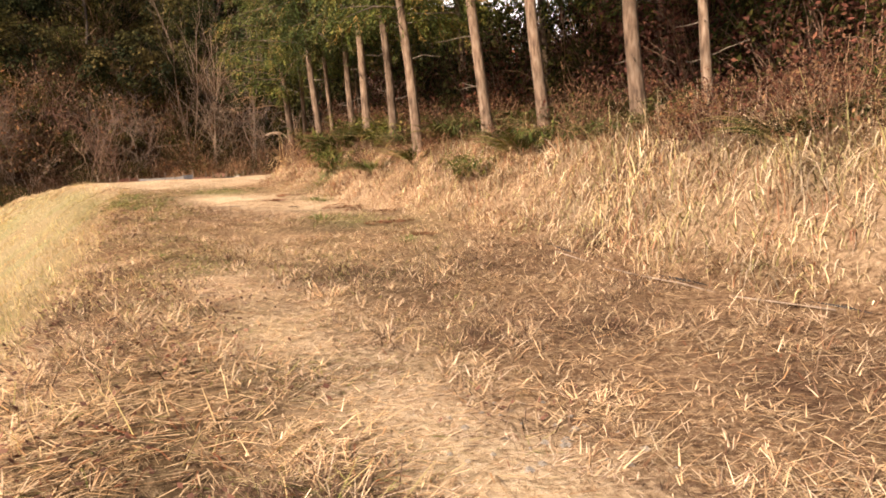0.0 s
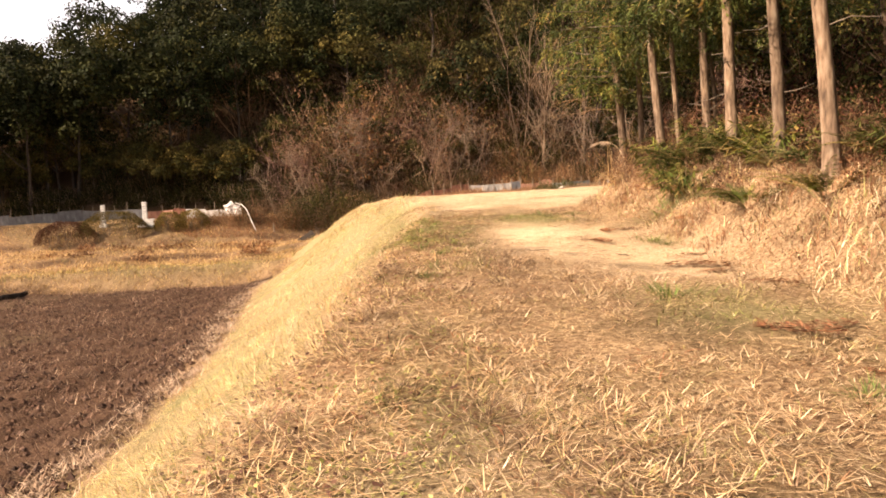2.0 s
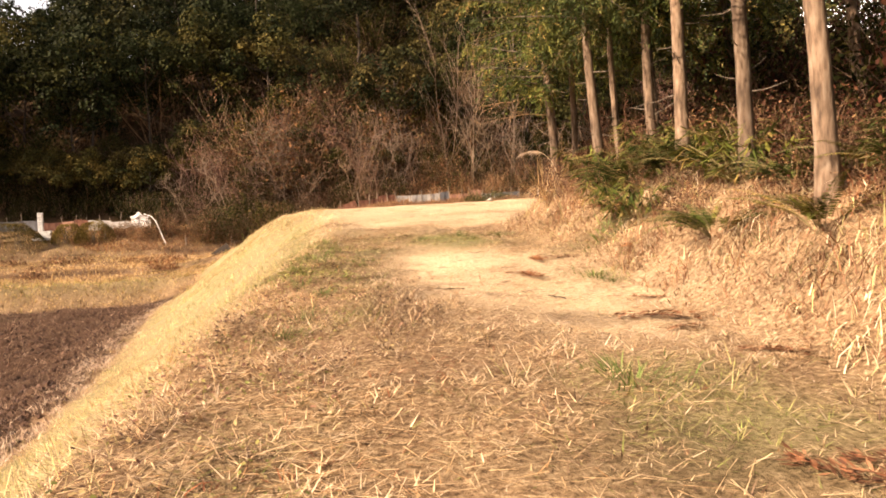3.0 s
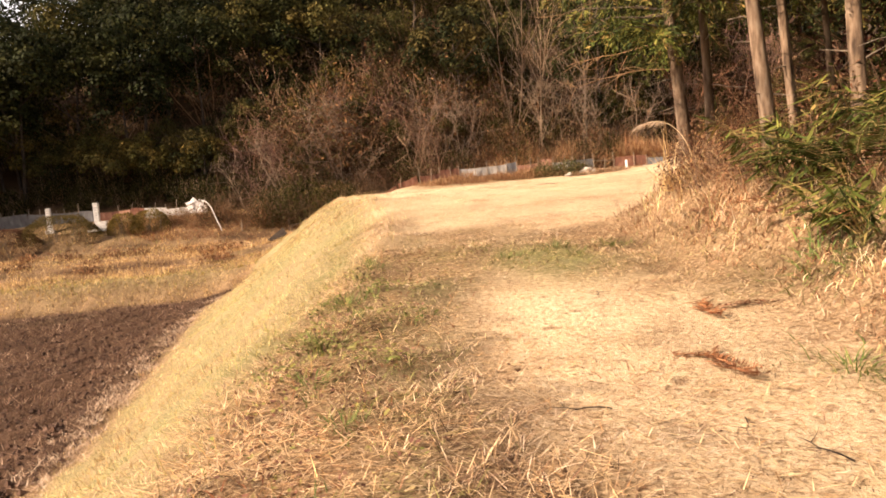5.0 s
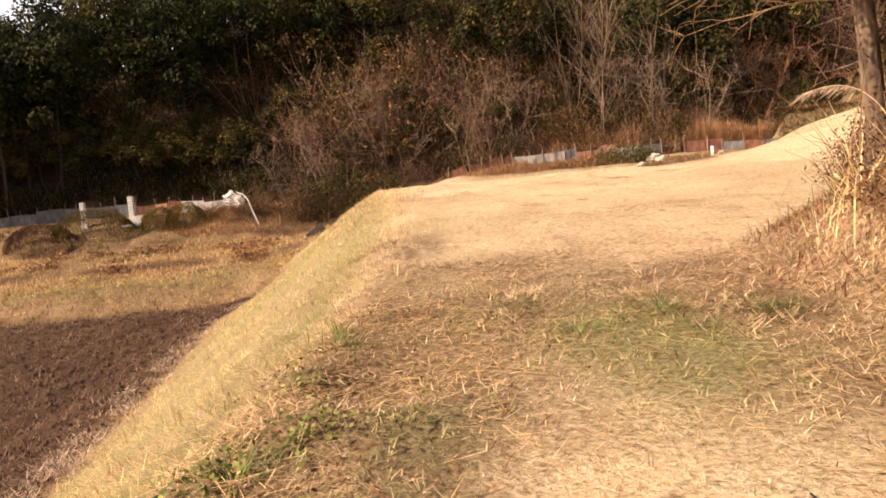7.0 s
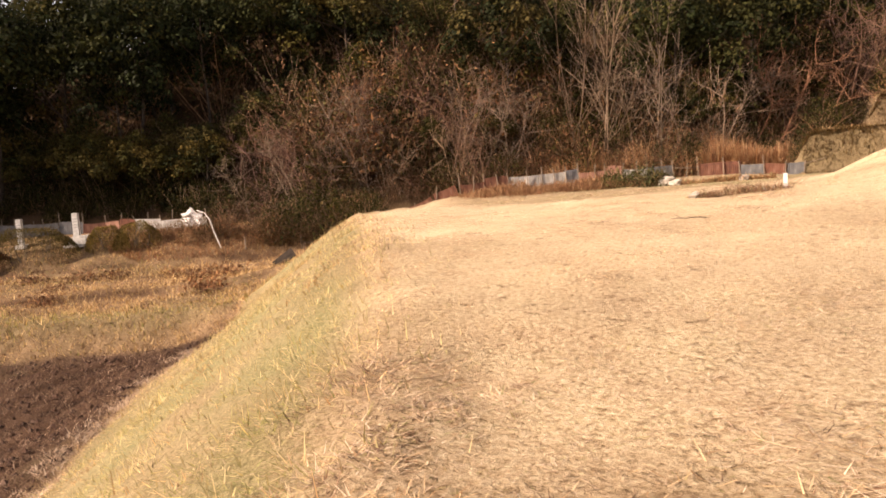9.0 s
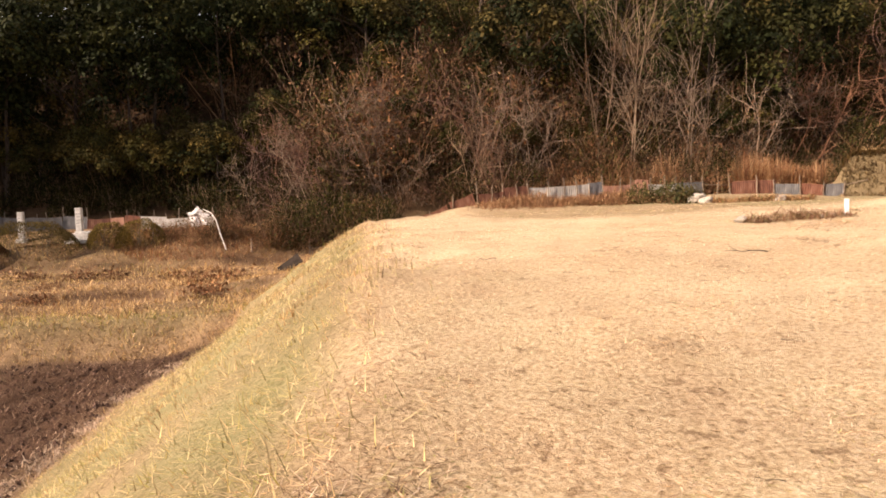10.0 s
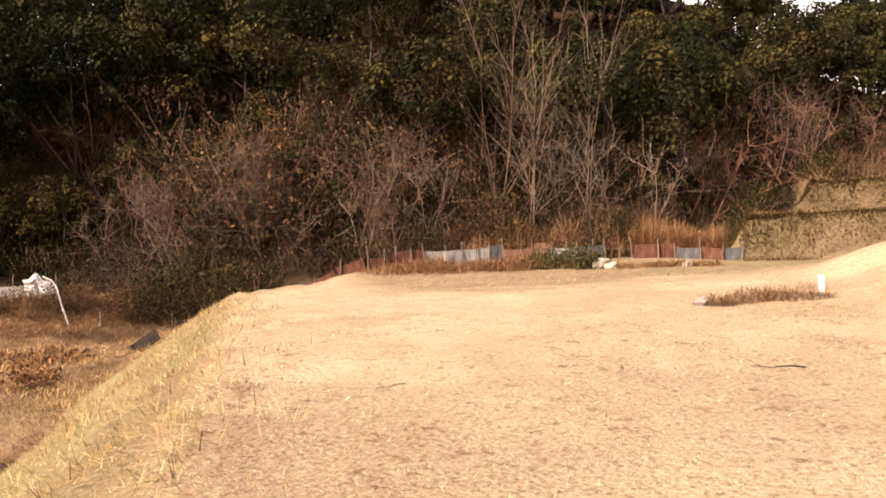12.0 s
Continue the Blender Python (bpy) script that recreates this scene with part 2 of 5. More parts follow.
def zones(x, y):
    """Shares of pale straw, bare soil, green growth and leaf litter on the ground."""
    u, v = uv_of(x, y)
    n1, n2, n3 = wob(x, y, 1.3), wob(x, y, 0.45), wob(x, y, 4.0)
    on_top = smooth((crest(u) + 1.1 + 0.8 * (n1 - 0.5) - v) / 2.0)
    field = smooth((u - 19.5 + 2.5 * (n1 - 0.5)) / 2.5)
    pile = np.exp(-(((u - 13.9 - 0.35 * (v + 5)) / 3.2) ** 2 + ((v + 5.3) / 1.3) ** 2) ** 2)
    pale = on_top * np.clip(field * (0.95 + 0.4 * (n2 - 0.4)) * (1 - 0.22 * smooth((n3 - 0.45) / 0.25) * smooth((40 - u) / 8)) + 1.15 * pile * (0.45 + n2), 0, 1)
    pale = np.maximum(pale, 0.25 * smooth((v - crest(u) - 0.4) / 1.2) * smooth((toe(u) - 0.5 - v) / 1.0) * (0.5 + 0.6 * n1))
    start = smooth((8 - u) / 3)
    pale = np.maximum(pale, 0.75 * start * np.exp(-((v + 1.35 + 0.1 * u) / 0.42) ** 2))
    pale = np.maximum(pale, 0.45 * smooth((right_toe(u) - v) / 0.4) * smooth((3.2 - right_toe(u) + v) / 1.0) * smooth((9 - u) / 5) * (0.3 + n1))
    pale = pale * (1 - 0.8 * smooth((right_toe(u) - v) / 1.5) * smooth((u - 10) / 4))
    low = smooth((v - toe(u) + 0.4 * (n2 - 0.5)) / 0.6)
    ploughed = low * smooth((46.8 + 2.4 * (wob(x, y, 5) - 0.5) - u) / 1.0)
    wheel = np.exp(-((v + 2.6 + 0.12 * (u - 4)) / 0.34) ** 2) + np.exp(-((v + 4.2 + 0.10 * (u - 4)) / 0.38) ** 2)
    soil = np.clip(ploughed + 0.32 * smooth((n3 - 0.55) / 0.2) * (u > 50) * low + on_top * start * (0.40 * smooth((-1.9 - 0.1 * u - v) / 0.4) * (0.5 + n1) + 0.5 * np.exp(-((v + 0.55) / 0.3) ** 2)) + on_top * (1 - field) * (0.22 * wheel * n1 + 0.5 * smooth((n1 * n2 - 0.42) / 0.15)), 0, 1)
    ul = u + 2.0 * (wob(x, y, 5) - 0.5)
    riser = np.exp(-((ul - 53.05) / 0.5) ** 2) + np.exp(-((ul - 60.0) / 0.5) ** 2) + 0.6 * np.exp(-((ul - 56.5) / 0.25) ** 2)
    soil = np.maximum(soil, 0.95 * low * riser * smooth((n1 - 0.2) / 0.3))
    sprout = np.exp(-(((u - 17.8) / 1.1) ** 2 + ((v + 5.7) / 0.55) ** 2)) * 1.2
    tread = np.exp(-((v - crest(u) + 0.9) / 0.42) ** 2) * smooth((u - 5) / 4) * smooth((22 - u) / 3) * smooth((n1 - 0.35) / 0.3) * 0.35
    tuft = np.exp(-(((u - 8.9) / 0.9) ** 2 + ((v + 5.0) / 0.6) ** 2)) * 0.6
    edge = low * np.exp(-((u - 48.5) / 1.3) ** 2) * 0.35 + 0.45 * smooth((u - 40) / 6) * smooth((-10 - v) / 6) * n3 * on_top
    green = np.clip((sprout + tread + tuft) * (0.45 + 0.7 * n2) + edge + 0.18 * smooth((n3 - 0.55) / 0.2) * n2 + 0.85 * smooth((v - crest(u)) / 0.8) * smooth((toe(u) - v) / 0.5) * (0.3 + 0.7 * n1), 0, 0.9)
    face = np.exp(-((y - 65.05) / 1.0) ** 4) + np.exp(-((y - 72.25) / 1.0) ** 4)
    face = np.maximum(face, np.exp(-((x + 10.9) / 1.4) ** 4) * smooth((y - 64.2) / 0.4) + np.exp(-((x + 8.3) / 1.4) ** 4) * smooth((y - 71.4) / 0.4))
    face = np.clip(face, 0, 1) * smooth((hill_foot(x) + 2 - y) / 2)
    # faces of the stepped banks are mixed darker than their treads
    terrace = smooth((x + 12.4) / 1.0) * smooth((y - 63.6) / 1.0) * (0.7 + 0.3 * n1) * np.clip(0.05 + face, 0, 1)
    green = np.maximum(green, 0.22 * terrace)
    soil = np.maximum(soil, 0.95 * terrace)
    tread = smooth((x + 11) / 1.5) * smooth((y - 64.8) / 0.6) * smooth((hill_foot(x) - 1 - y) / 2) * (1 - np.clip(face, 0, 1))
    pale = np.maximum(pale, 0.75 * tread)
    under = smooth((right_toe(u) - v - 0.9 - 0.9 * n1 - 0.9 * smooth((7 - u) / 4)) / 1.0) * smooth((40 - u) / 10)
    litter = np.clip(under + smooth((y - hill_foot(x) + 1.5) / 2.5) + 0.20 * terrace, 0, 1)
    far = smooth((u - 41 + 3 * (n1 - 0.5)) / 7) * smooth((-7 - v) / 3)
    pale = pale * (1 - 0.60 * far)
    green = np.maximum(green, 0.16 * far * (0.5 + n1))
    return pale, soil * (1 - litter), green * (1 - litter), litter


def raw_mesh(name, verts, faces, mat, tint=None, smooth_shade=False):
    me = bpy.data.meshes.new(name)
    verts, faces = np.asarray(verts, np.float32), np.asarray(faces, np.int32)
    n, k = faces.shape
    me.vertices.add(len(verts))
    me.vertices.foreach_set("co", verts.ravel())
    me.loops.add(n * k)
    me.loops.foreach_set("vertex_index", faces.ravel())
    me.polygons.add(n)
    me.polygons.foreach_set("loop_start", np.arange(0, n * k, k, dtype=np.int32))
    me.polygons.foreach_set("use_smooth", np.full(n, smooth_shade))
    if tint is not None:
        a = me.attributes.new("tint", "FLOAT_COLOR", "POINT")
        a.data.foreach_set("color", np.c_[tint, np.ones(len(tint))].astype(np.float32).ravel())
    me.materials.append(mat)
    me.update(calc_edges=True)
    me.validate()
    return me


def spaced(stops):
    """Grid lines: stops of (place, step)."""
    out = []
    for (a, s), (b, _) in zip(stops, stops[1:]):
        k = max(1, round((b - a) / s))
        out += list(np.linspace(a, b, k, endpoint=False))
    return np.array(out + [stops[-1][0]])


def make_ground():
    gu = spaced(((-700, 100), (-100, 15), (-25, 2.5), (-4, 0.22), (32, 0.4), (66, 0.7), (84, 2.5), (130, 8), (210, 60), (800, 1)))
    gv = spaced(((-800, 100), (-160, 10), (-60, 0.7), (-30, 0.6), (-13, 0.22), (6, 0.35), (20, 0.8), (50, 3), (110, 12), (200, 80), (800, 1)))
    U, V = np.meshgrid(gu, gv, indexing="ij")
    X, Y = xy_of(U, V)
    Z = height(X, Y)
    u, v = U, V
    clod = smooth((v - toe(u)) / 0.5) * (u < 47) * (wob(X, Y, 0.35) - 0.5) * 0.10 + smooth((v - toe(u)) / 0.5) * (u < 47) * 0.05 * np.sin((u * 0.3 + v) * 5.0)
    Z = Z + clod
    a, b = len(gu), len(gv)
    idx = np.arange(a * b).reshape(a, b)
    f = np.stack([idx[:-1, :-1], idx[:-1, 1:], idx[1:, 1:], idx[1:, :-1]], -1).reshape(-1, 4)
    me = raw_mesh("ground", np.stack([X, Y, Z], -1).reshape(-1, 3), f, MAT_GROUND, None, True)
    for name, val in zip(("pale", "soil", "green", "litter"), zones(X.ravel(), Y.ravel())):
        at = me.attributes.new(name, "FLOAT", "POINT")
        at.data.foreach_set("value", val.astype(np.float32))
    return tagged(new("ground", me), "rolling dry winter ground with straw-covered path, bank and fields", "ground", "", "structure")


make_ground()


def make_white_sky():
    """A glowing curved sheet, added for the bright white sky low behind the wooded hills."""
    m, nt, b = material("white_sky_glow", 1.0, 0.0)
    b.inputs["Base Color"].default_value = (0.8, 0.82, 0.85, 1)
    b.inputs["Emission Color"].default_value = (0.96, 0.98, 1.0, 1)
    b.inputs["Emission Strength"].default_value = 0.42
    a = np.radians(np.linspace(-40, 190, 60))
    ring = np.stack([-20 + 330 * np.cos(a), 40 + 330 * np.sin(a)], -1)
    v = np.concatenate([np.c_[ring, np.full(60, -12.0)], np.c_[ring, np.full(60, 175.0)]])
    i = np.arange(59)
    return tagged(new("backdrop", raw_mesh("backdrop", v, np.stack([i, i + 1, i + 61, i + 60], -1), m, None, True)), "glowing white sheet for the bright sky behind the wooded hills", "sky", "", "structure")


make_white_sky()


# ---- makers ----
def root(name, x, y, z=None, rz=0.0, scale=1.0, label="", category="", group="", kind=""):
    e = new(name)
    e.empty_display_size = 0.2
    e.matrix_world = pose(x, y, zat(x, y) if z is None else z, 0, 0, rz) @ Matrix.Scale(scale, 4)
    return tagged(e, label, category, group, kind)


def put(name, me, parent=None, label=""):
    ob = new(name, me)
    if parent is not None:
        ob.parent = parent
    return tagged(ob, label) if label else ob


def part(name, bm, mat, parent, label=""):
    me = bpy.data.meshes.new(name)
    bm.to_mesh(me)
    bm.free()
    me.materials.append(mat)
    return put(name, me, parent, label)


def tubes(paths, sides=6):
    """Tapered tubes: paths is a list of (points, radii). Returns vertices and quads."""
    vs, fs, base = [], [], 0
    ang = np.linspace(0, 2 * np.pi, sides, endpoint=False)
    for pts, rad in paths:
        pts, rad = np.asarray(pts, float), np.asarray(rad, float)
        tan = np.gradient(pts, axis=0)
        tan /= np.linalg.norm(tan, axis=1)[:, None] + 1e-9
        ref = np.where(np.abs(tan[:, 2:]) > 0.8, np.array([[1.0, 0, 0]]), np.array([[0, 0, 1.0]]))
        s = np.cross(tan, ref)
        s /= np.linalg.norm(s, axis=1)[:, None] + 1e-9
        r = np.cross(tan, s)
        ring = pts[:, None] + rad[:, None, None] * (s[:, None] * np.cos(ang)[None, :, None] + r[:, None] * np.sin(ang)[None, :, None])
        k = len(pts)
        vs.append(ring.reshape(-1, 3))
        i = np.arange(k - 1)[:, None] * sides
        j = np.arange(sides)[None]
        jn = (j + 1) % sides
        fs.append(np.stack([i + j, i + jn, i + sides + jn, i + sides + j], -1).reshape(-1, 4) + base)
        base += k * sides
    return np.concatenate(vs), np.concatenate(fs)


def cards(centres, axes, sides, tints, tip=0.25):
    """One small leaf each: a tapered, slightly folded quad along axes, as wide as sides."""
    c, a, s = np.asarray(centres), np.asarray(axes), np.asarray(sides)
    v = np.stack([c - a * 0.5, c + s * 0.5, c + a * 0.5, c - s * 0.5], 1).reshape(-1, 3)
    f = np.arange(len(v)).reshape(-1, 4)
    return v, f, np.repeat(tints, 4, axis=0)


def unit(n, g):
    d = g.normal(size=(n, 3))
    return d / np.linalg.norm(d, axis=1)[:, None]


def palette(n, g, colours, shares):
    c = np.array(colours)[g.choice(len(colours), n, p=np.array(shares) / sum(shares))]
    return c * g.uniform(0.75, 1.2, (n, 1))


def blades(x, y, z, length, width, lean, turn, tint, droop=0.5, segs=2):
    """Grass: tapered strips of segs pieces that lean over and droop."""
    n = len(x)
    t = np.linspace(0, 1, segs + 1)
    dx, dy = np.cos(turn), np.sin(turn)
    out = []
    for k in range(segs + 1):
        a = lean * (0.6 + droop * t[k])
        px = x + dx * length * t[k] * np.sin(a)
        py = y + dy * length * t[k] * np.sin(a)
        pz = z + length * t[k] * np.cos(a)
        w = width * (1 - 0.8 * t[k]) * 0.5
        out.append(np.stack([px - dy * w, py + dx * w, pz], -1))
        out.append(np.stack([px + dy * w, py - dx * w, pz], -1))
    v = np.stack(out, 1)
    m = 2 * (segs + 1)
    base = np.arange(n)[:, None] * m
    f = np.concatenate([np.stack([base + 2 * k, base + 2 * k + 1, base + 2 * k + 3, base + 2 * k + 2], -1) for k in range(segs)], 1).reshape(-1, 4)
    return v.reshape(-1, 3), f, np.repeat(tint, m, axis=0)


def stuff(name, v, f, tint, mat, label, category):
    return tagged(new(name, raw_mesh(name, v, f, mat, tint)), label, category, "", "stuff")


# ---- trees ----
def limb(start, way, length, r0, g, bend=0.25, k=6, sag=0.0, r1=0.25):
    p, d, pts = np.array(start, float), np.array(way, float), []
    d /= np.linalg.norm(d)
    for i in range(k):
        pts.append(p.copy())
        d = d + g.normal(0, bend, 3) * 0.5 + np.array([0, 0, -sag])
        d /= np.linalg.norm(d)
        p = p + d * length / (k - 1)
    return np.array(pts), np.linspace(r0, r0 * r1, k)


def cedar_meshes(seed, tall, bare, radius, lean=0.05, fine=13, thick=1.0):
    """A slim planted cedar: straight trunk, dead stubs below, drooping sprays above."""
    g = np.random.default_rng(seed)
    k = 14
    zz = np.linspace(-0.3, tall, k)
    pts = np.stack([-lean * zz + 0.04 * np.sin(zz * 0.9 + seed), 0.03 * np.cos(zz * 0.7 + seed), zz], -1)
    rad = 0.8 * radius * np.interp(zz, (-0.3, 0.1, 0.6, tall), (1.45, 1.2, 1.0, 0.18))
    tv, tf = tubes([(pts, rad)], 10)
    at = lambda h: np.array([np.interp(h, zz, pts[:, i]) for i in range(3)])
    stubs, boughs, cs, ax, sd, ti = [], [], [], [], [], []
    for _ in range(12):
        h = g.uniform(0.8, bare + 1.0)
        a = g.uniform(0, 6.28)
        stubs.append(limb(at(h), (math.cos(a), math.sin(a), g.uniform(-0.1, 0.35)), g.uniform(0.12, 0.7), 0.011, g, 0.35, 5))
    n = int((tall - bare) * 13)
    for i in range(n):
        h = bare + (tall - bare) * (i + g.random()) / n
        a = g.uniform(0, 6.28)
        reach = np.interp(h, (bare, bare + 0.25 * (tall - bare), tall), (1.5, 1.85, 0.3)) * g.uniform(0.7, 1.2)
        p, r = limb(at(h), (math.cos(a), math.sin(a), 0.25), reach, 0.018, g, 0.2, 6, 0.10)
        boughs.append((p, r))
        m = int(fine * reach) + 4
        t = np.sort(g.uniform(0.04, 1.02, m))
        base = np.stack([np.interp(t, np.linspace(0, 1, 6), p[:, j]) for j in range(3)], -1)
        out = np.array([math.cos(a), math.sin(a), 0])
        way = out * 0.45 + unit(m, g) * 0.6 + np.array([0, 0, -0.55])
        way /= np.linalg.norm(way, axis=1)[:, None]
        length = g.uniform(0.22, 0.5, m)
        q = 13
        along = np.linspace(0.08, 1.0, q)
        root_at = base[:, None] + way[:, None] * (along[None] * length[:, None])[..., None] + np.array([0, 0, -1.0]) * (along[None] ** 2 * 0.10)[..., None]
        nd = way[:, None] * 0.75 + unit(m * q, g).reshape(m, q, 3) * 0.6
        nd /= np.linalg.norm(nd, axis=2)[..., None]
        nl = g.uniform(0.07, 0.15, (m, q, 1)) * (1.15 - 0.5 * along)[None, :, None]
        cs.append((root_at + nd * nl * 0.5).reshape(-1, 3))
        ax.append((nd * nl).reshape(-1, 3))
        s = np.cross(nd.reshape(-1, 3), unit(m * q, g))
        sd.append(s / (np.linalg.norm(s, axis=1)[:, None] + 1e-6) * g.uniform(0.013, 0.026, m * q)[:, None] * thick)
        ti.append(np.repeat(palette(m, g, ((0.075, 0.105, 0.022), (0.145, 0.155, 0.036), (0.038, 0.060, 0.017), (0.24, 0.18, 0.06)), (5, 4, 3, 1.4)), q, axis=0))
    cv, cf, ct = cards(np.concatenate(cs), np.concatenate(ax), np.concatenate(sd), np.concatenate(ti))
    bv, bf = tubes(stubs + boughs, 4)
    return (raw_mesh("trunk", tv, tf, MAT_CEDAR, None, True), raw_mesh("bough", bv, bf, MAT_BARK, None, True), raw_mesh("crown", cv, cf, MAT_NEEDLE, ct))


def cedar(x, y, seed, tall, bare, radius, label, lean=0.05, rz=0.0, fine=13, thick=1.0):
    e = root("cedar_tree", x, y, zat(x, y) - 0.05, rz, 1.0, label, "tree", "cedars on the bank")
    for nm, me in zip(("trunk", "bough", "crown"), cedar_meshes(seed, tall, bare, radius, lean, fine, thick)):
        ob = put(nm, me, e)
        if nm == "bough":
            tagged(ob, kind="stuff")
    return e


CEDARS = (
    (-4.84, 20.4, 9.5, 1.9, 0.115), (-3.58, 18.4, 10.0, 2.5, 0.11), (-3.3, 19.0, 8.6, 2.5, 0.075), (-2.62, 18.2, 10.5, 2.6, 0.105),
    (-2.06, 16.8, 11.0, 2.7, 0.125), (-1.27, 14.9, 10.8, 2.7, 0.115), (-0.68, 13.0, 10.2, 2.4, 0.12), (0.60, 12.0, 11.0, 3.1, 0.12),
    (1.52, 11.2, 11.5, 3.6, 0.125), (2.75, 9.9, 11.0, 2.9, 0.14), (3.6, 9.5, 9.0, 2.2, 0.09), (-4.5, 20.9, 9.0, 2.3, 0.085), (-2.9, 21.2, 9.0, 2.0, 0.06), (-1.4, 22.5, 9.5, 2.2, 0.10), (0.4, 18.6, 10.5, 2.6, 0.11),
    (2.3, 16.6, 10.5, 2.4, 0.11), (4.4, 14.4, 9.5, 1.8, 0.11), (5.8, 11.2, 9.0, 1.2, 0.11), (-0.6, 27.0, 9.0, 1.4, 0.10), (3.4, 21.5, 10.0, 1.4, 0.11), (7.4, 8.2, 9.0, 1.0, 0.12), (6.4, 16.5, 10, 1.0, 0.12))
def dead_branch(tree, up, turn, length, seed):
    """A long bare branch that sags from the trunk and splits into fine twigs."""
    g = np.random.default_rng(seed)
    way = np.array((math.cos(turn), math.sin(turn), 0.15))
    main = limb((-0.05 * up, 0, up), way, length, 0.010, g, 0.16, 9, 0.05, 0.3)
    paths = [main]
    for _ in range(9):
        sub = limb(main[0][g.integers(2, 9)], way * 0.8 + 0.7 * unit(1, g)[0] + np.array((0, 0, -0.2)), length * g.uniform(0.15, 0.4), 0.0045, g, 0.25, 5, 0.05, 0.4)
        paths.append(sub)
        for _ in range(3):
            paths.append(limb(sub[0][g.integers(1, 5)], way * 0.5 + unit(1, g)[0], length * g.uniform(0.05, 0.13), 0.0028, g, 0.25, 4, 0.03, 0.5))
    v, f = tubes(paths, 4)
    put("dead_branch", raw_mesh("dead_branch", v, f, MAT_TWIG, np.tile(np.array((0.22, 0.155, 0.095)), (len(v), 1))), tree)


for i, (cx, cy, tall, bare, rad) in enumerate(CEDARS):
    tree = cedar(cx, cy, 20 + i, tall, bare, rad, "slim planted cedar with bare pale-brown trunk and drooping green sprays", fine=22 if i < 12 else 10, thick=1.05 if i < 12 else 2.4)
    if i == 0:
        for up, turn, length in ((1.5, 3.3, 1.5), (1.9, 2.9, 1.9), (2.3, 3.5, 1.7), (2.7, 3.1, 1.9), (3.1, 3.7, 1.5)):
            dead_branch(tree, up, turn, length, int(up * 10))


def broadleaf_meshes(seed, tall, spread, leaves, colours, shares, size):
    g = np.random.default_rng(seed)
    trunk = [limb((0, 0, -0.4), (0, 0, 1), tall * 0.7, 0.17, g, 0.12, 8)]
    for i in range(6):
        h = g.uniform(0.25, 0.6) * tall
        a = g.uniform(0, 6.28)
        trunk.append(limb((0, 0, h), (math.cos(a), math.sin(a), 0.7), spread * 0.9, 0.06, g, 0.25, 6))
    tv, tf = tubes(trunk, 5)
    n = 44
    d = unit(n, g)
    d[:, 2] = np.abs(d[:, 2]) * 1.35 - 0.62
    c = d * np.array([spread, spread, tall * 0.42]) * g.uniform(0.45, 1.0, (n, 1)) + np.array([0, 0, tall * 0.58])
    r = g.uniform(0.55, 1.15, n) * spread * 0.34
    pick = g.choice(n, leaves, p=r ** 2 / (r ** 2).sum())
    o = unit(leaves, g)
    o[:, 2] = np.where(o[:, 2] < -0.35, -o[:, 2], o[:, 2])
    p = c[pick] + o * (r[pick] * g.uniform(0.72, 1.05, leaves))[:, None]
    way = np.cross(o, unit(leaves, g)) + 0.35 * unit(leaves, g) + np.array([0, 0, -0.15])
    way /= np.linalg.norm(way, axis=1)[:, None]
    s = np.cross(way, o + 0.5 * unit(leaves, g))
    s /= np.linalg.norm(s, axis=1)[:, None] + 1e-6
    L = size * g.uniform(0.6, 1.4, leaves)[:, None]
    cl = np.array(colours)[g.choice(len(colours), n, p=np.array(shares) / sum(shares))]
    ti = cl[pick] * g.uniform(0.6, 1.35, (leaves, 1))
    cv, cf, ct = cards(p, way * L, s * L * g.uniform(0.4, 0.7, leaves)[:, None], ti)
    return raw_mesh("trunk", tv, tf, MAT_DARKBARK, None, True), raw_mesh("crown", cv, cf, MAT_LEAF, ct)


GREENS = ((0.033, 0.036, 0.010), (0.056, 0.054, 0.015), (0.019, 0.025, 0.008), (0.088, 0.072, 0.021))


def tree_kind(name, parts, label, category, group):
    e = root(name, 0, 0, 0, 0, 1.0, label, category, group)
    for nm, me in parts:
        ob = put(nm, me, e)
        if nm.endswith("work"):
            tagged(ob, kind="stuff")
    return e


def plant_copies(kinds, spots):
    """One thing of each kind is moved to its first spot, the rest are copies."""
    used = set()
    for k, m in spots:
        s = m.to_scale()
        if k not in used:
            used.add(k)
            kinds[k].matrix_world = m
        else:
            c = copy_thing(kinds[k], m)
            c.scale = s


def spot(x, y, rz, s, sink=0.1):
    return pose(x, y, zat(x, y) - sink, 0, 0, rz) @ Matrix.Scale(s, 4)


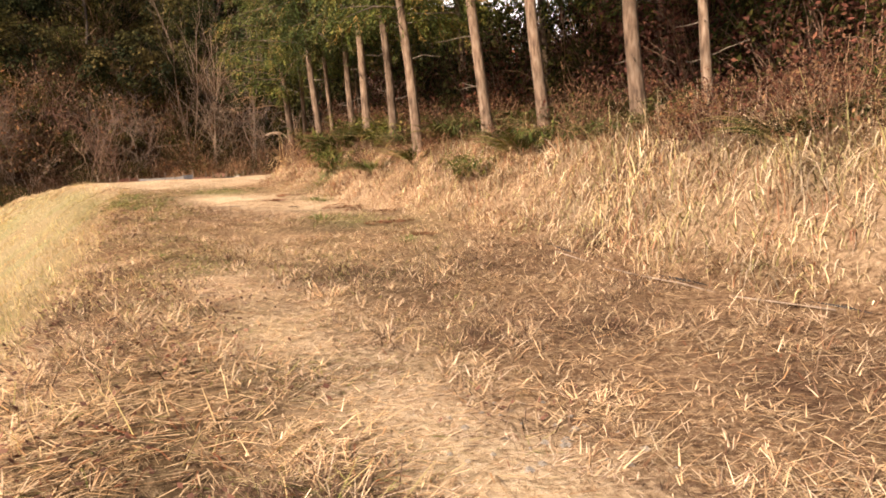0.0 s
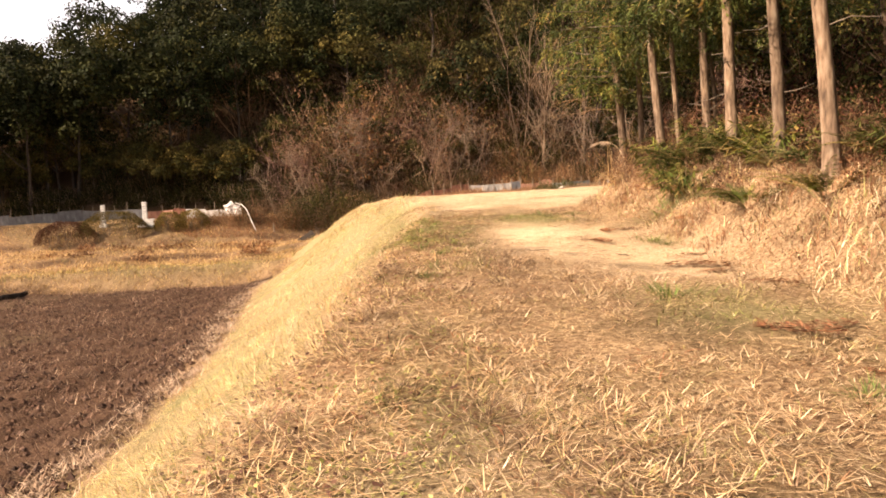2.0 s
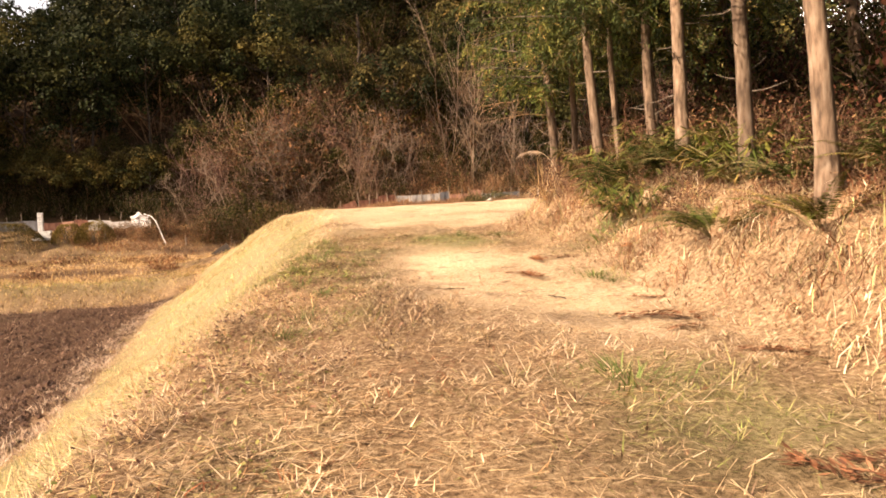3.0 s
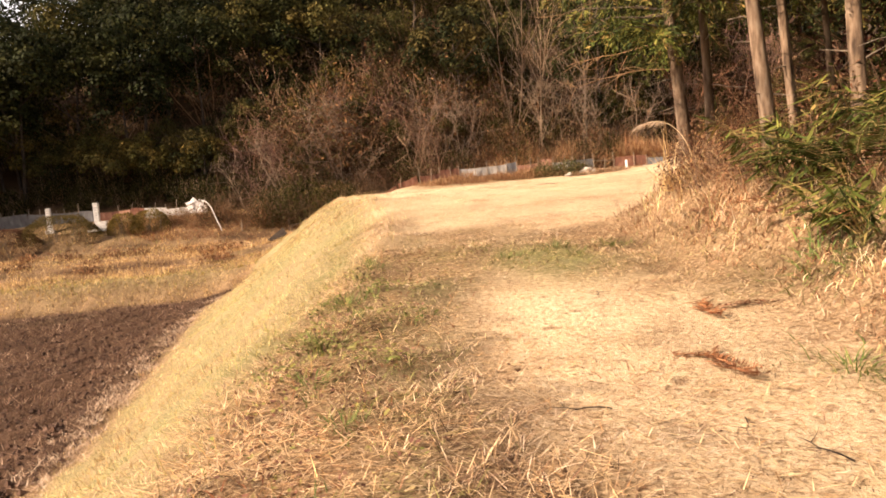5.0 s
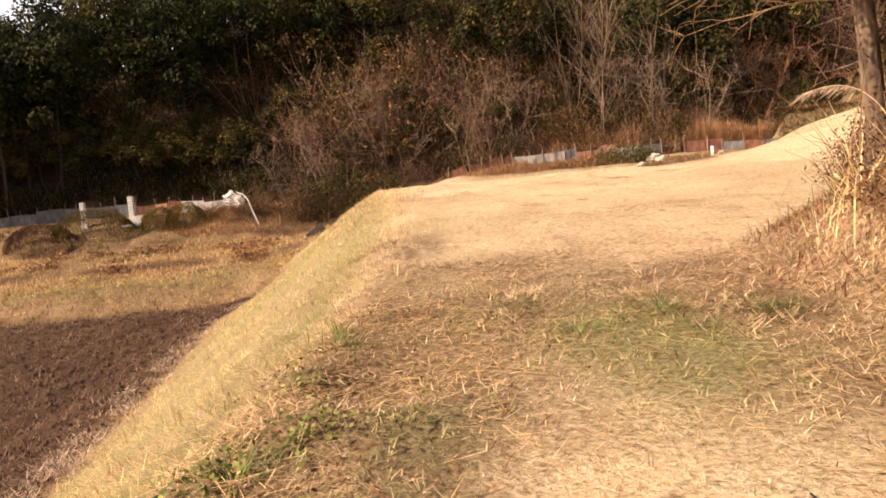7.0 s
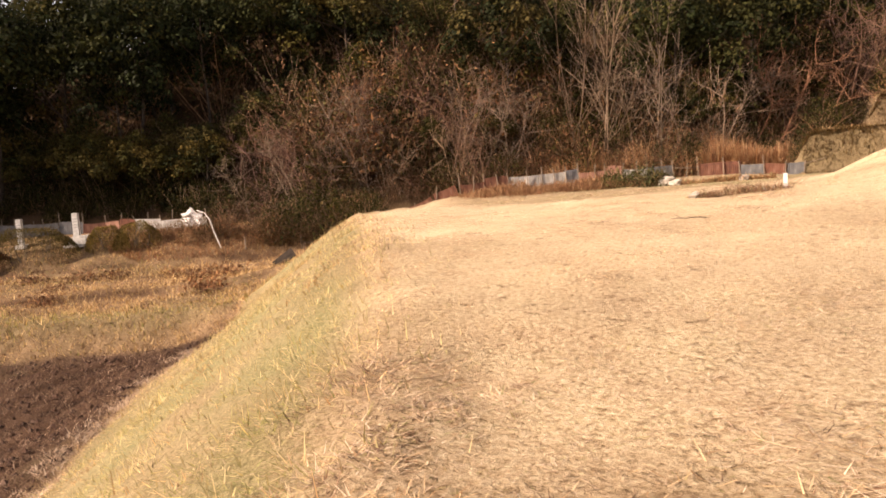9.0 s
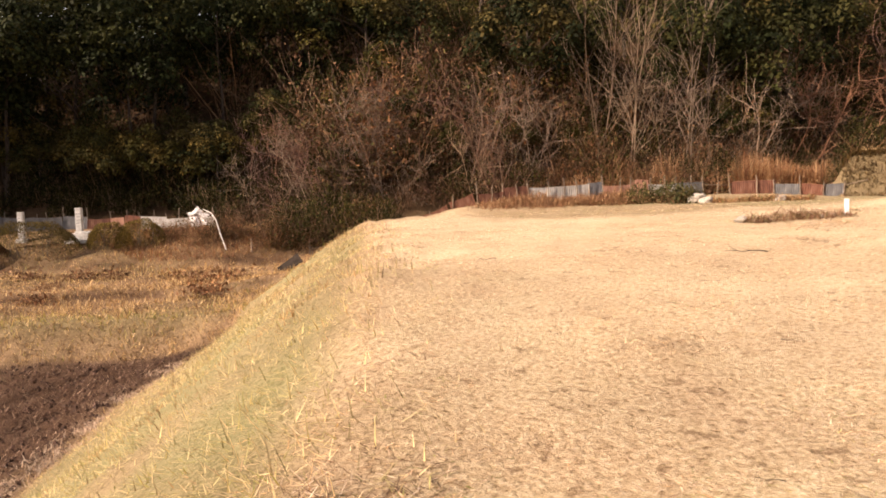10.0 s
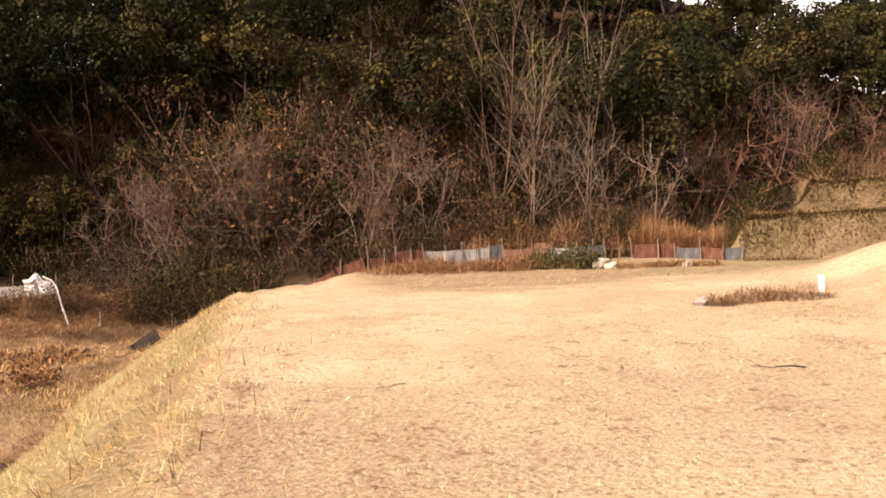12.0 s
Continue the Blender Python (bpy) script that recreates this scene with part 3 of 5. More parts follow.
# kinds 7 to 10 are mixed darker: hillside shade put into the leaf colour
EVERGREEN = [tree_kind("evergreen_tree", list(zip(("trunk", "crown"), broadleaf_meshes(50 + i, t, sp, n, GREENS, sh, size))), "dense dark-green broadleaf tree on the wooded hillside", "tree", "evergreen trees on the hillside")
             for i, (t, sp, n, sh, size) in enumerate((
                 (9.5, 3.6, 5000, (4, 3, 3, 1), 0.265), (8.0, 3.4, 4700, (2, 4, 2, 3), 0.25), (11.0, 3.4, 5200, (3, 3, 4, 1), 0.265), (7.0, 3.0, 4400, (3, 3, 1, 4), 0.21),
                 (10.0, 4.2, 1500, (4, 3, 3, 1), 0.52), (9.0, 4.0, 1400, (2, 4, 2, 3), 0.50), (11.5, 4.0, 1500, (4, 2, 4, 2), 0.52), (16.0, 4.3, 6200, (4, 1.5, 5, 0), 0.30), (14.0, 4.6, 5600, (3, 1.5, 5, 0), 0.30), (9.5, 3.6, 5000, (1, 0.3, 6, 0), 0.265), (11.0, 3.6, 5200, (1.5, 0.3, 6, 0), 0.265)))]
g = np.random.default_rng(5)
spots = []
for row in range(13):
    w = 4.0 + row * 4.2 + max(0, row - 6) * 1.4
    near = row < 4
    for x0 in np.arange(-92, 26 if row < 2 else 8, 5.6 if near else 5.9):
        x = x0 + g.uniform(-2, 2)
        y = hill_foot(x) + w / 0.85 + g.uniform(-1.8, 1.8)
        if row == 0 and (-48 < x < -14 and g.random() < 0.5):
            continue
        if row < 1 and -51 < x < -40:
            continue
        if row > 9 and not -78 < x < -20:
            continue
        # western trees take the darkened kinds, so their shade sits in the leaves
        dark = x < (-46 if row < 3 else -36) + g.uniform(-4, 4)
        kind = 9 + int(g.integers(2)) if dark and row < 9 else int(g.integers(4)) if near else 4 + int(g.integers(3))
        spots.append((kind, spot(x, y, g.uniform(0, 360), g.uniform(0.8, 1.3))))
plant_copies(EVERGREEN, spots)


def bare_meshes(seed, tall, stems, tint, spread=0.35, twigs=26, wild=0.0):
    """A leafless tree: several stems that fork three times; wild ones sprawl and tangle."""
    g = np.random.default_rng(seed)
    paths = []

    def fork(stem, way, low, high):
        side = unit(1, g)[0]
        d = way * g.uniform(0.55, 1.0) + side * g.uniform(0.45, 0.85) * (1 + wild) + np.array([0, 0, 0.30 - 0.25 * wild])
        return stem[g.integers(low, high)], d

    for _ in range(stems):
        a = g.uniform(0, 6.28)
        lean = np.array((math.cos(a) * spread, math.sin(a) * spread, 1.0))
        main = limb((g.normal(0, 0.15), g.normal(0, 0.15), -0.3), lean, tall * g.uniform(0.75, 1.1), 0.050, g, 0.10 + 0.16 * wild, 10, 0.0, 0.18)
        paths.append(main)
        for _ in range(twigs // 2):
            sub = limb(*fork(main[0], lean, 2, 9), tall * g.uniform(0.22, 0.5), 0.021, g, 0.15 + 0.20 * wild, 7, 0.0, 0.3)
            paths.append(sub)
            d1 = sub[0][-1] - sub[0][0]
            d1 /= np.linalg.norm(d1)
            for _ in range(6):
                twig = limb(*fork(sub[0], d1, 1, 7), tall * g.uniform(0.08, 0.2), 0.0115, g, 0.18 + 0.15 * wild, 4, 0.0, 0.4)
                paths.append(twig)
    v, f = tubes(paths, 3)
    return raw_mesh("branchwork", v, f, MAT_TWIG, np.tile(np.array(tint), (len(v), 1)))


BARE = [tree_kind("bare_tree", [("branchwork", bare_meshes(80 + i, t, s, c, sp, 26, wild))], lab, "tree", "leafless trees below the hillside")
        for i, (t, s, c, sp, wild, lab) in enumerate((
            (10.5, 2, (0.19, 0.145, 0.105), 0.14, 0.0, "tall leafless tree with pale grey branches"),
            (6.5, 3, (0.24, 0.18, 0.125), 0.6, 0.8, "spreading leafless tree with pale tangled branches"),
            (5.5, 5, (0.17, 0.10, 0.07), 0.75, 1.0, "leafless reddish-brown thicket of thin stems"),
            (6.5, 3, (0.21, 0.15, 0.105), 0.45, 0.4, "slender leafless tree with brown twigs")))]


def brush_meshes(seed, colours, shares, tall, spread, n, leaf=0.17, stalks=30, thick=0.024):
    g = np.random.default_rng(seed)
    stems = []
    for _ in range(stalks):
        a = g.uniform(0, 6.28)
        b = g.uniform(0, 0.5) * spread
        stems.append(limb((math.cos(a) * b, math.sin(a) * b, -0.2), (math.cos(a) * g.uniform(0, 0.7), math.sin(a) * g.uniform(0, 0.7), 1), tall * g.uniform(0.5, 1.05), thick, g, 0.32, 6, 0.03, 0.3))
    tv, tf = tubes(stems, 3)
    o = unit(n, g)
    o[:, 2] = np.abs(o[:, 2])
    p = o * np.array([spread, spread, tall * 0.9]) * g.uniform(0.35, 1.0, (n, 1)) ** 0.6
    p += 1.3 * leaf * g.normal(size=(n, 3))
    p[:, 2] = np.maximum(p[:, 2], 0.05)
    way = unit(n, g) + np.array([0, 0, -0.2])
    s = np.cross(way, unit(n, g))
    L = leaf * g.uniform(0.5, 1.5, n)[:, None]
    cv, cf, ct = cards(p, way * L, s * L * 0.45, palette(n, g, colours, shares))
    return raw_mesh("stemwork", tv, tf, MAT_TWIG, np.tile(np.array((0.24, 0.16, 0.10)), (len(tv), 1))), raw_mesh("foliage", cv, cf, MAT_LEAF, ct)


RUSSET = ((0.16, 0.085, 0.045), (0.22, 0.13, 0.07), (0.10, 0.075, 0.035), (0.075, 0.075, 0.025))
BRUSH = [tree_kind("thicket" if i < 3 else "evergreen_shrub", list(zip(("stemwork", "foliage"), brush_meshes(110 + i, RUSSET if i < 3 else GREENS, sh, t, sp, n))), lab, "thicket" if i < 3 else "shrub", "thickets at the foot of the hill" if i < 3 else "evergreen shrubs at the foot of the hill")
         for i, (sh, t, sp, n, lab) in enumerate((
             ((4, 3, 2, 1), 3.4, 2.0, 900, "russet winter thicket with dead leaves and thin stems"),
             ((2, 4, 3, 2), 2.8, 1.9, 800, "brown bramble thicket with withered leaves"),
             ((3, 2, 2, 3), 4.4, 2.1, 950, "tall brown thicket with a few green leaves"),
             ((3, 4, 2, 2), 3.2, 1.8, 1500, "low dark-green evergreen shrub")))]
g = np.random.default_rng(6)
spots = []
for x in np.arange(-80, 14, 2.3):
    for w, p, lo, hi in ((-0.4, 0.8, 0.6, 1.0), (1.8, 0.95, 0.8, 1.4), (4.2, 0.9, 1.0, 1.7), (7.5, 0.65, 1.1, 1.8)):
        if g.random() > p or (-63 < x < -43 and w < 3):
            continue
        k = int(g.choice(4, p=(0.34, 0.26, 0.22, 0.18) if x > -44 else (0.15, 0.15, 0.2, 0.5)))
        xx = x + g.uniform(-0.9, 0.9)
        spots.append((k, spot(xx, hill_foot(xx) + w / 0.85 + 1.2 + g.uniform(-0.8, 0.8), g.uniform(0, 360), g.uniform(lo, hi))))
for _ in range(34):
    xx = g.uniform(-43.5, -25)
    spots.append((int(g.choice(4, p=(0.4, 0.25, 0.25, 0.1))), spot(xx, hill_foot(xx) + g.uniform(2.5, 8.5), g.uniform(0, 360), g.uniform(1.2, 1.9))))
plant_copies(BRUSH, spots)
spots = []
for x, w, k, s in ((-41.5, 1.0, 1, 0.7), (-39.2, 2.5, 1, 0.8), (-36.4, 1.2, 2, 1.0), (-35.6, 4.5, 1, 1.0), (-33, 4.0, 2, 1.3), (-30, 1.5, 1, 0.7), (-29.5, 5.0, 1, 1.0), (-27.3, 3.0, 1, 0.8), (-40, 1.5, 2, 1.0), (-37.5, 3, 3, 0.9), (-34.5, 2.0, 1, 0.8), (-31, 3.5, 3, 1.0), (-28.5, 2.0, 2, 1.0), (-26.2, 3.5, 3, 1.1), (-24.0, 3.0, 0, 1.15), (-22.3, 2.2, 0, 1.0), (-21.0, 3.6, 1, 1.0),
                   (-19.5, 3.0, 0, 1.05), (-18.0, 2.0, 1, 1.1), (-16.0, 2.2, 1, 1.0), (-14.2, 2.5, 2, 1.3), (-12.5, 3.0, 1, 1.0), (-11.2, 2.5, 2, 1.4), (-9.5, 4.0, 2, 1.3), (-43, 5, 2, 0.9),
                   (-71, 8, 0, 1.1), (-78, 10, 0, 1.2), (-84, 9, 3, 1.3), (-2, 4, 2, 1.0), (6, 5, 3, 1.2)):
    spots.append((k, spot(x, hill_foot(x) + (0.55 * w - 0.6) / 0.85, g.uniform(0, 360), s * 1.08)))
plant_copies(BARE, spots)
spots = []
for _ in range(64):
    xx = g.uniform(-44, -9)
    spots.append((int(g.choice((0, 1, 3), p=(0.2, 0.1, 0.7))), spot(xx, hill_foot(xx) + g.uniform(-0.6, 4.5), g.uniform(0, 360), g.uniform(0.45, 1.0))))
for k, m in spots:
    copy_thing(BRUSH[k], m).scale = m.to_scale()
for _ in range(46):
    xx = g.uniform(-44, -4)
    s = g.uniform(0.38, 0.72)
    c = copy_thing(EVERGREEN[int(g.choice((1, 3)))], spot(xx, hill_foot(xx) + g.uniform(2.0, 9.0), g.uniform(0, 360), s))
    c.scale = (s, s, s)
    tagged(c, "young evergreen tree among the leafless thickets")


# evergreen undergrowth between the trunks high on the hillside
for i in range(56):
    xx, s = g.uniform(-64, -34), g.uniform(1.3, 2.2)
    c = copy_thing(BRUSH[3], spot(xx, hill_foot(xx) + g.uniform(12, 50), g.uniform(0, 360), s))
    c.scale = (s, s, s)
    tagged(c, "dark-green evergreen undergrowth between hillside trees")


# ---- grass ----
def tints_for(x, y, g):
    """Blade colours by where they grow: straw, bleached straw, moss green, rust."""
    pale, soil, green, litter = zones(x, y)
    n = len(x)
    c = palette(n, g, ((0.66, 0.50, 0.29), (0.52, 0.355, 0.19), (0.78, 0.63, 0.41), (0.24, 0.13, 0.07)), (4, 3, 3.4, 1.5))
    p = palette(n, g, ((0.755, 0.59, 0.40), (0.83, 0.69, 0.50), (0.50, 0.345, 0.20), (0.30, 0.185, 0.10)), (3, 3, 1.9, 0.7))
    gr = palette(n, g, ((0.25, 0.28, 0.075), (0.37, 0.36, 0.12), (0.48, 0.42, 0.18)), (1.5, 2, 3))
    so = palette(n, g, ((0.17, 0.105, 0.065), (0.30, 0.20, 0.12)), (2, 1))
    r = g.random(n)
    c = np.where((r < pale)[:, None], p, c)
    c = np.where((g.random(n) < soil * 0.7)[:, None], so, c)
    dark = (g.random(n) < 0.5 * smooth((wob(x, y, 0.28) * wob(x, y, 0.75) - 0.31) / 0.12))[:, None]
    c = np.where(dark, so * 0.9, c)
    c = c * (0.74 + 0.55 * wob(x, y, 0.17))[:, None]
    return np.where((g.random(n) < green)[:, None], gr, c)


def scatter(n, u0, u1, v0, v1, g):
    u, v = g.uniform(u0, u1, n), g.uniform(v0, v1, n)
    x, y = xy_of(u, v)
    return x, y, u, v


def lawn(n, u0, u1, length, width, g, edge=1.9, tuft=26):
    """Trodden straw: a mat of lying blades, and small tufts of radiating ones."""
    x, y, u, v = scatter(n, u0, u1, -26 if u1 > 30 else -13, 1, g)
    ok = (g.random(n) < smooth((crest(u) + edge - v) / 2.4)) & (v > right_toe(u) - 0.3) & (g.random(n) < 0.15 + 1.1 * wob(x, y, 0.33) * (0.4 + wob(x, y, 1.1)))
    x, y = x[ok], y[ok]
    k = len(x)
    which = g.integers(0, k // tuft, k)
    heart = g.integers(0, k, k // tuft)[which]
    bleached = zones(x, y)[0]
    join = g.random(k) < 0.46 * (1 - bleached)
    turn = g.uniform(0, 6.28, k)
    r = np.abs(g.normal(0, 0.028, k))
    x = np.where(join, x[heart] + r * np.cos(turn), x)
    y = np.where(join, y[heart] + r * np.sin(turn), y)
    pale = zones(x, y)[0]
    size = g.uniform(0.55, 1.35, k // tuft)[which]
    L = length * g.uniform(0.5, 1.5, k) * (0.5 + 1.0 * wob(x, y, 0.8)) * (1 - 0.40 * pale) * np.where(join, 0.85 * size, 1.0)
    lean = np.where(join, g.uniform(0.85, 1.5, k), np.clip(g.normal(1.42, 0.10, k), 0.3, 1.53))
    lean = np.where(pale > 0.5, np.maximum(lean, 1.36), lean)
    shade = np.where(join, g.choice((0.55, 0.85, 1.05, 1.25), k // tuft, p=(0.13, 0.25, 0.36, 0.26))[which], 1.0)
    shade = 1.06 * (shade + (1 - shade) * 0.5 * pale)
    return blades(x, y, height(x, y) - 0.005, L, width * g.uniform(0.5, 1.6, k), lean, turn, tints_for(x, y, g) * shade[:, None], 0.4, 1)


g = np.random.default_rng(8)
stuff("dry_grass", *lawn(900000, -3, 24, 0.115, 0.0066, g), MAT_GRASS, "short dry straw-coloured grass trodden on the path", "grass")
stuff("dry_grass", *lawn(280000, -1, 8, 0.11, 0.0062, g), MAT_GRASS, "matted brown and straw-coloured grass at the path start", "grass")
stuff("dry_grass", *lawn(360000, 23, 37, 0.095, 0.0085, g), MAT_GRASS, "fine bleached straw litter on the near field", "grass")
stuff("dry_grass", *lawn(170000, 30, 60, 0.12, 0.018, g), MAT_GRASS, "bleached cut straw lying on the open field", "grass")

# the bank that falls to the ploughed field
x, y, u, v = scatter(330000, -2, 52, -6.5, 4.5, g)
lump = wob(x, y, 0.45) * (0.35 + wob(x, y, 1.5))
ok = (v > crest(u) - 1.2) & (v < toe(u) + 0.2) & (g.random(len(u)) < smooth((v - crest(u) + 1.2) / 2.2) * np.interp(u, (0, 24, 50), (1, 0.7, 0.35)) * (0.35 + 1.1 * lump))
x, y, u, v, lump = x[ok], y[ok], u[ok], v[ok], lump[ok]
k = len(x)
down = math.atan2(-0.6, -0.8)
c = tints_for(x, y, g)
m = g.random(k) < 0.58 + 0.5 * wob(x, y, 1.6)
c[m] = palette(int(m.sum()), g, ((0.47, 0.45, 0.265), (0.36, 0.365, 0.19), (0.63, 0.57, 0.38)), (1.7, 1.3, 3))
m = g.random(k) < 0.5 * smooth((wob(x, y, 0.9) * wob(x, y, 2.2) - 0.30) / 0.15)
c[m] = palette(int(m.sum()), g, ((0.36, 0.24, 0.12), (0.24, 0.145, 0.075), (0.50, 0.36, 0.19)), (2, 1.5, 2))
upright = g.random(k) < 0.20
c = c * (0.66 + 0.66 * wob(x, y, 0.16))[:, None]
stuff("dry_grass", *blades(x, y, height(x, y) - 0.01, np.interp(u, (0, 20, 50), (0.125, 0.115, 0.14)) * g.uniform(0.4, 1.5, k) * (0.5 + 1.1 * lump), np.interp(u, (0, 26, 50), (0.0075, 0.010, 0.02)) * g.uniform(0.6, 1.4, k), np.where(upright, g.uniform(0.2, 1.1, k), np.clip(g.normal(1.35, 0.15, k), 0.3, 1.52)), down + g.normal(0, 1.4, k), c, 0.5, 1), MAT_GRASS, "yellow-green dry grass tumbling down the steep bank", "grass")

# tall dead grass on the cut bank beside the path
x, y, u, v = scatter(270000, -4, 21.5, -12, -4, g)
d = right_toe(u) - v
ok = (d > -0.15) & (d < 3.2) & (g.random(len(u)) < np.interp(d, (-0.2, 0.3, 1.4, 3.2), (0.3, 1, 0.8, 0.35))) & (g.random(len(u)) < np.interp(u, (4, 9, 20), (1, 0.9, 0.7)) * (0.35 + 1.2 * wob(x, y, 0.4)))
x, y, d, u = x[ok], y[ok], d[ok], u[ok]
k = len(x)
c = palette(k, g, ((0.66, 0.53, 0.31), (0.54, 0.41, 0.22), (0.76, 0.64, 0.43), (0.36, 0.20, 0.11), (0.50, 0.47, 0.20)), (4, 3, 3, 1.2, 2.0))
r = (g.random(k) < np.interp(u, (3, 8, 14, 20), (0.03, 0.5, 1.0, 1.1)) * wob(x, y, 0.9) + smooth((u - 4) / 4) * np.interp(d, (0.8, 1.7), (0, 0.55)) * wob(x, y, 0.6))
c[r] = palette(int(r.sum()), g, ((0.36, 0.18, 0.09), (0.26, 0.13, 0.07), (0.46, 0.28, 0.14)), (2, 2, 2))
stuff("tall_dry_grass", *blades(x, y, height(x, y) - 0.02, np.interp(d, (-0.2, 0.5, 2.6), (0.16, 0.32, 0.42)) * g.uniform(0.5, 1.4, k) * np.interp(u, (3, 8), (1.0, 0.68)) * (0.35 + 1.3 * wob(x, y, 0.5)), 0.0115 * g.uniform(0.6, 1.6, k), np.clip(g.normal(1.0, 0.4, k), 0, 1.6), math.atan2(-0.6, -0.8) + g.normal(0, 1.6, k), c * (0.45 + 1.05 * wob(x, y, 0.21))[:, None], 1.1, 3), MAT_GRASS, "tall bleached dead grass covering the cut bank", "grass")

# chopped straw and stubble on the ploughed field and the low terraces
x, y, u, v = scatter(110000, 4, 48, 1, 26, g)
ok = (v > toe(u) - 0.1)
x, y = x[ok], y[ok]
k = len(x)
stuff("stubble", *blades(x, y, height(x, y) + 0.02, g.uniform(0.08, 0.3, k), 0.015 * g.uniform(0.6, 1.6, k), np.clip(g.normal(1.35, 0.25, k), 0, 1.6), g.uniform(0, 6.28, k), palette(k, g, ((0.23, 0.15, 0.09), (0.105, 0.062, 0.037), (0.48, 0.365, 0.235)), (3, 3.4, 1.1)) * (0.55 + 0.9 * wob(x, y, 1.6))[:, None], 0.2, 1), MAT_GRASS, "chopped straw scattered over the brown ploughed field", "stubble")
x, y, u, v = scatter(90000, 46, 64, -8, 40, g)
ok = (v > toe(u) - 0.5) & (y < hill_foot(x) + 2)
x, y = x[ok], y[ok]
k = len(x)
stuff("dry_grass", *blades(x, y, height(x, y), g.uniform(0.1, 0.32, k) * (0.4 + wob(x, y, 1.5)), 0.03 * g.uniform(0.6, 1.5, k), np.clip(g.normal(0.9, 0.35, k), 0, 1.6), g.uniform(0, 6.28, k), tints_for(x, y, g) * np.array([0.94, 0.86, 0.66]), 0.5, 1), MAT_GRASS, "tawny winter grass on the stepped lower fields", "grass")

# pale straw and roots washed to the foot of the bank
n = 15000
u = g.uniform(6, 44, n)
v = toe(u) + 0.25 + g.normal(0, 0.28, n) + 0.5 * (wob(u, u * 0, 2.0) - 0.5)
x, y = xy_of(u, v)
ok = g.random(n) < smooth((wob(x, y, 0.5) - 0.35) / 0.25)
x, y = x[ok], y[ok]
k = len(x)
stuff("stubble", *blades(x, y, height(x, y) + 0.03, g.uniform(0.06, 0.24, k), 0.016 * g.uniform(0.6, 1.6, k), np.clip(g.normal(1.3, 0.2, k), 0, 1.55), g.uniform(0, 6.28, k), palette(k, g, ((0.55, 0.42, 0.30), (0.66, 0.55, 0.42), (0.36, 0.25, 0.17)), (3, 2, 2)), 0.3, 1), MAT_GRASS, "pale straw and root debris along the foot of the bank", "stubble")

# clods turned up by the plough
n = 16000
u, v = g.uniform(8, 46, n), 1.2 + 22 * g.random(n) ** 1.4
x, y = xy_of(u, v)
ok = v > toe(u) + 0.1
x, y = x[ok], y[ok]
k = len(x)
r = (0.025 + 0.075 * g.random(k) ** 3)[:, None, None] * g.uniform(0.6, 1.3, (k, 6, 1))
octa = np.array([(1, 0, 0), (0, 1, 0), (-1, 0, 0), (0, -1, 0), (0, 0, 0.75), (0, 0, -0.6)])
turn = g.uniform(0, 6.28, k)
rot = np.stack([np.stack([np.cos(turn), -np.sin(turn), 0 * turn], -1), np.stack([np.sin(turn), np.cos(turn), 0 * turn], -1), np.stack([0 * turn, 0 * turn, 0 * turn + 1], -1)], 1)
pts = np.einsum("kij,vj->kvi", rot, octa) * r + np.stack([x, y, height(x, y) + 0.035], -1)[:, None]
tri = np.array([(0, 1, 4), (1, 2, 4), (2, 3, 4), (3, 0, 4), (1, 0, 5), (2, 1, 5), (3, 2, 5), (0, 3, 5)])
stuff("clods", pts.reshape(-1, 3), (np.arange(k)[:, None, None] * 6 + tri).reshape(-1, 3), np.repeat(palette(k, g, ((0.10, 0.056, 0.033), (0.062, 0.034, 0.021), (0.15, 0.096, 0.064)), (3, 2, 1)), 6, axis=0), MAT_TWIG, "brown earth clods turned up by the plough", "soil")

# leafy weeds along the edge of the path
def leafy(n, hearts, u0, u1, back, spread, lo, hi, colours, shares, name, label):
    """Rosettes of small leaves, crowded along the edge of the path."""
    hu = g.uniform(u0, u1, hearts)
    hv = crest(hu) + 0.25 - np.abs(g.normal(back, 0.55, hearts))
    pick = g.integers(0, hearts, n)
    u, v = hu[pick] + g.normal(0, spread, n), hv[pick] + g.normal(0, spread, n)
    x, y = xy_of(u, v)
    way = unit(n, g) * np.array([1, 1, 0.5])
    way /= np.linalg.norm(way, axis=1)[:, None]
    side = np.cross(way, np.array([0, 0, 1.0]) + 0.5 * unit(n, g))
    L = g.uniform(lo, hi, n)[:, None]
    v4, f4, t4 = cards(np.stack([x, y, height(x, y) + g.uniform(0.01, 0.09, n)], -1), way * L, side * L * 0.7, palette(hearts, g, colours, shares)[pick] * g.uniform(0.6, 1.25, (n, 1)))
    stuff(name, v4, f4, t4, MAT_GRASS, label, "weeds")


# long loose straws lying on the shoulder of the bank and on the path
n = 22000
u = -0.5 + 22 * g.random(n)
v = np.where(g.random(n) < 0.6, crest(u) + g.normal(-0.2, 0.9, n), right_toe(u) + (crest(u) - right_toe(u)) * g.random(n))
x, y = xy_of(u, v)
ok = (g.random(n) < smooth((wob(x, y, 0.55) - 0.30) / 0.3)) & (v > right_toe(u) + 0.1)
x, y = x[ok], y[ok]
k = len(x)
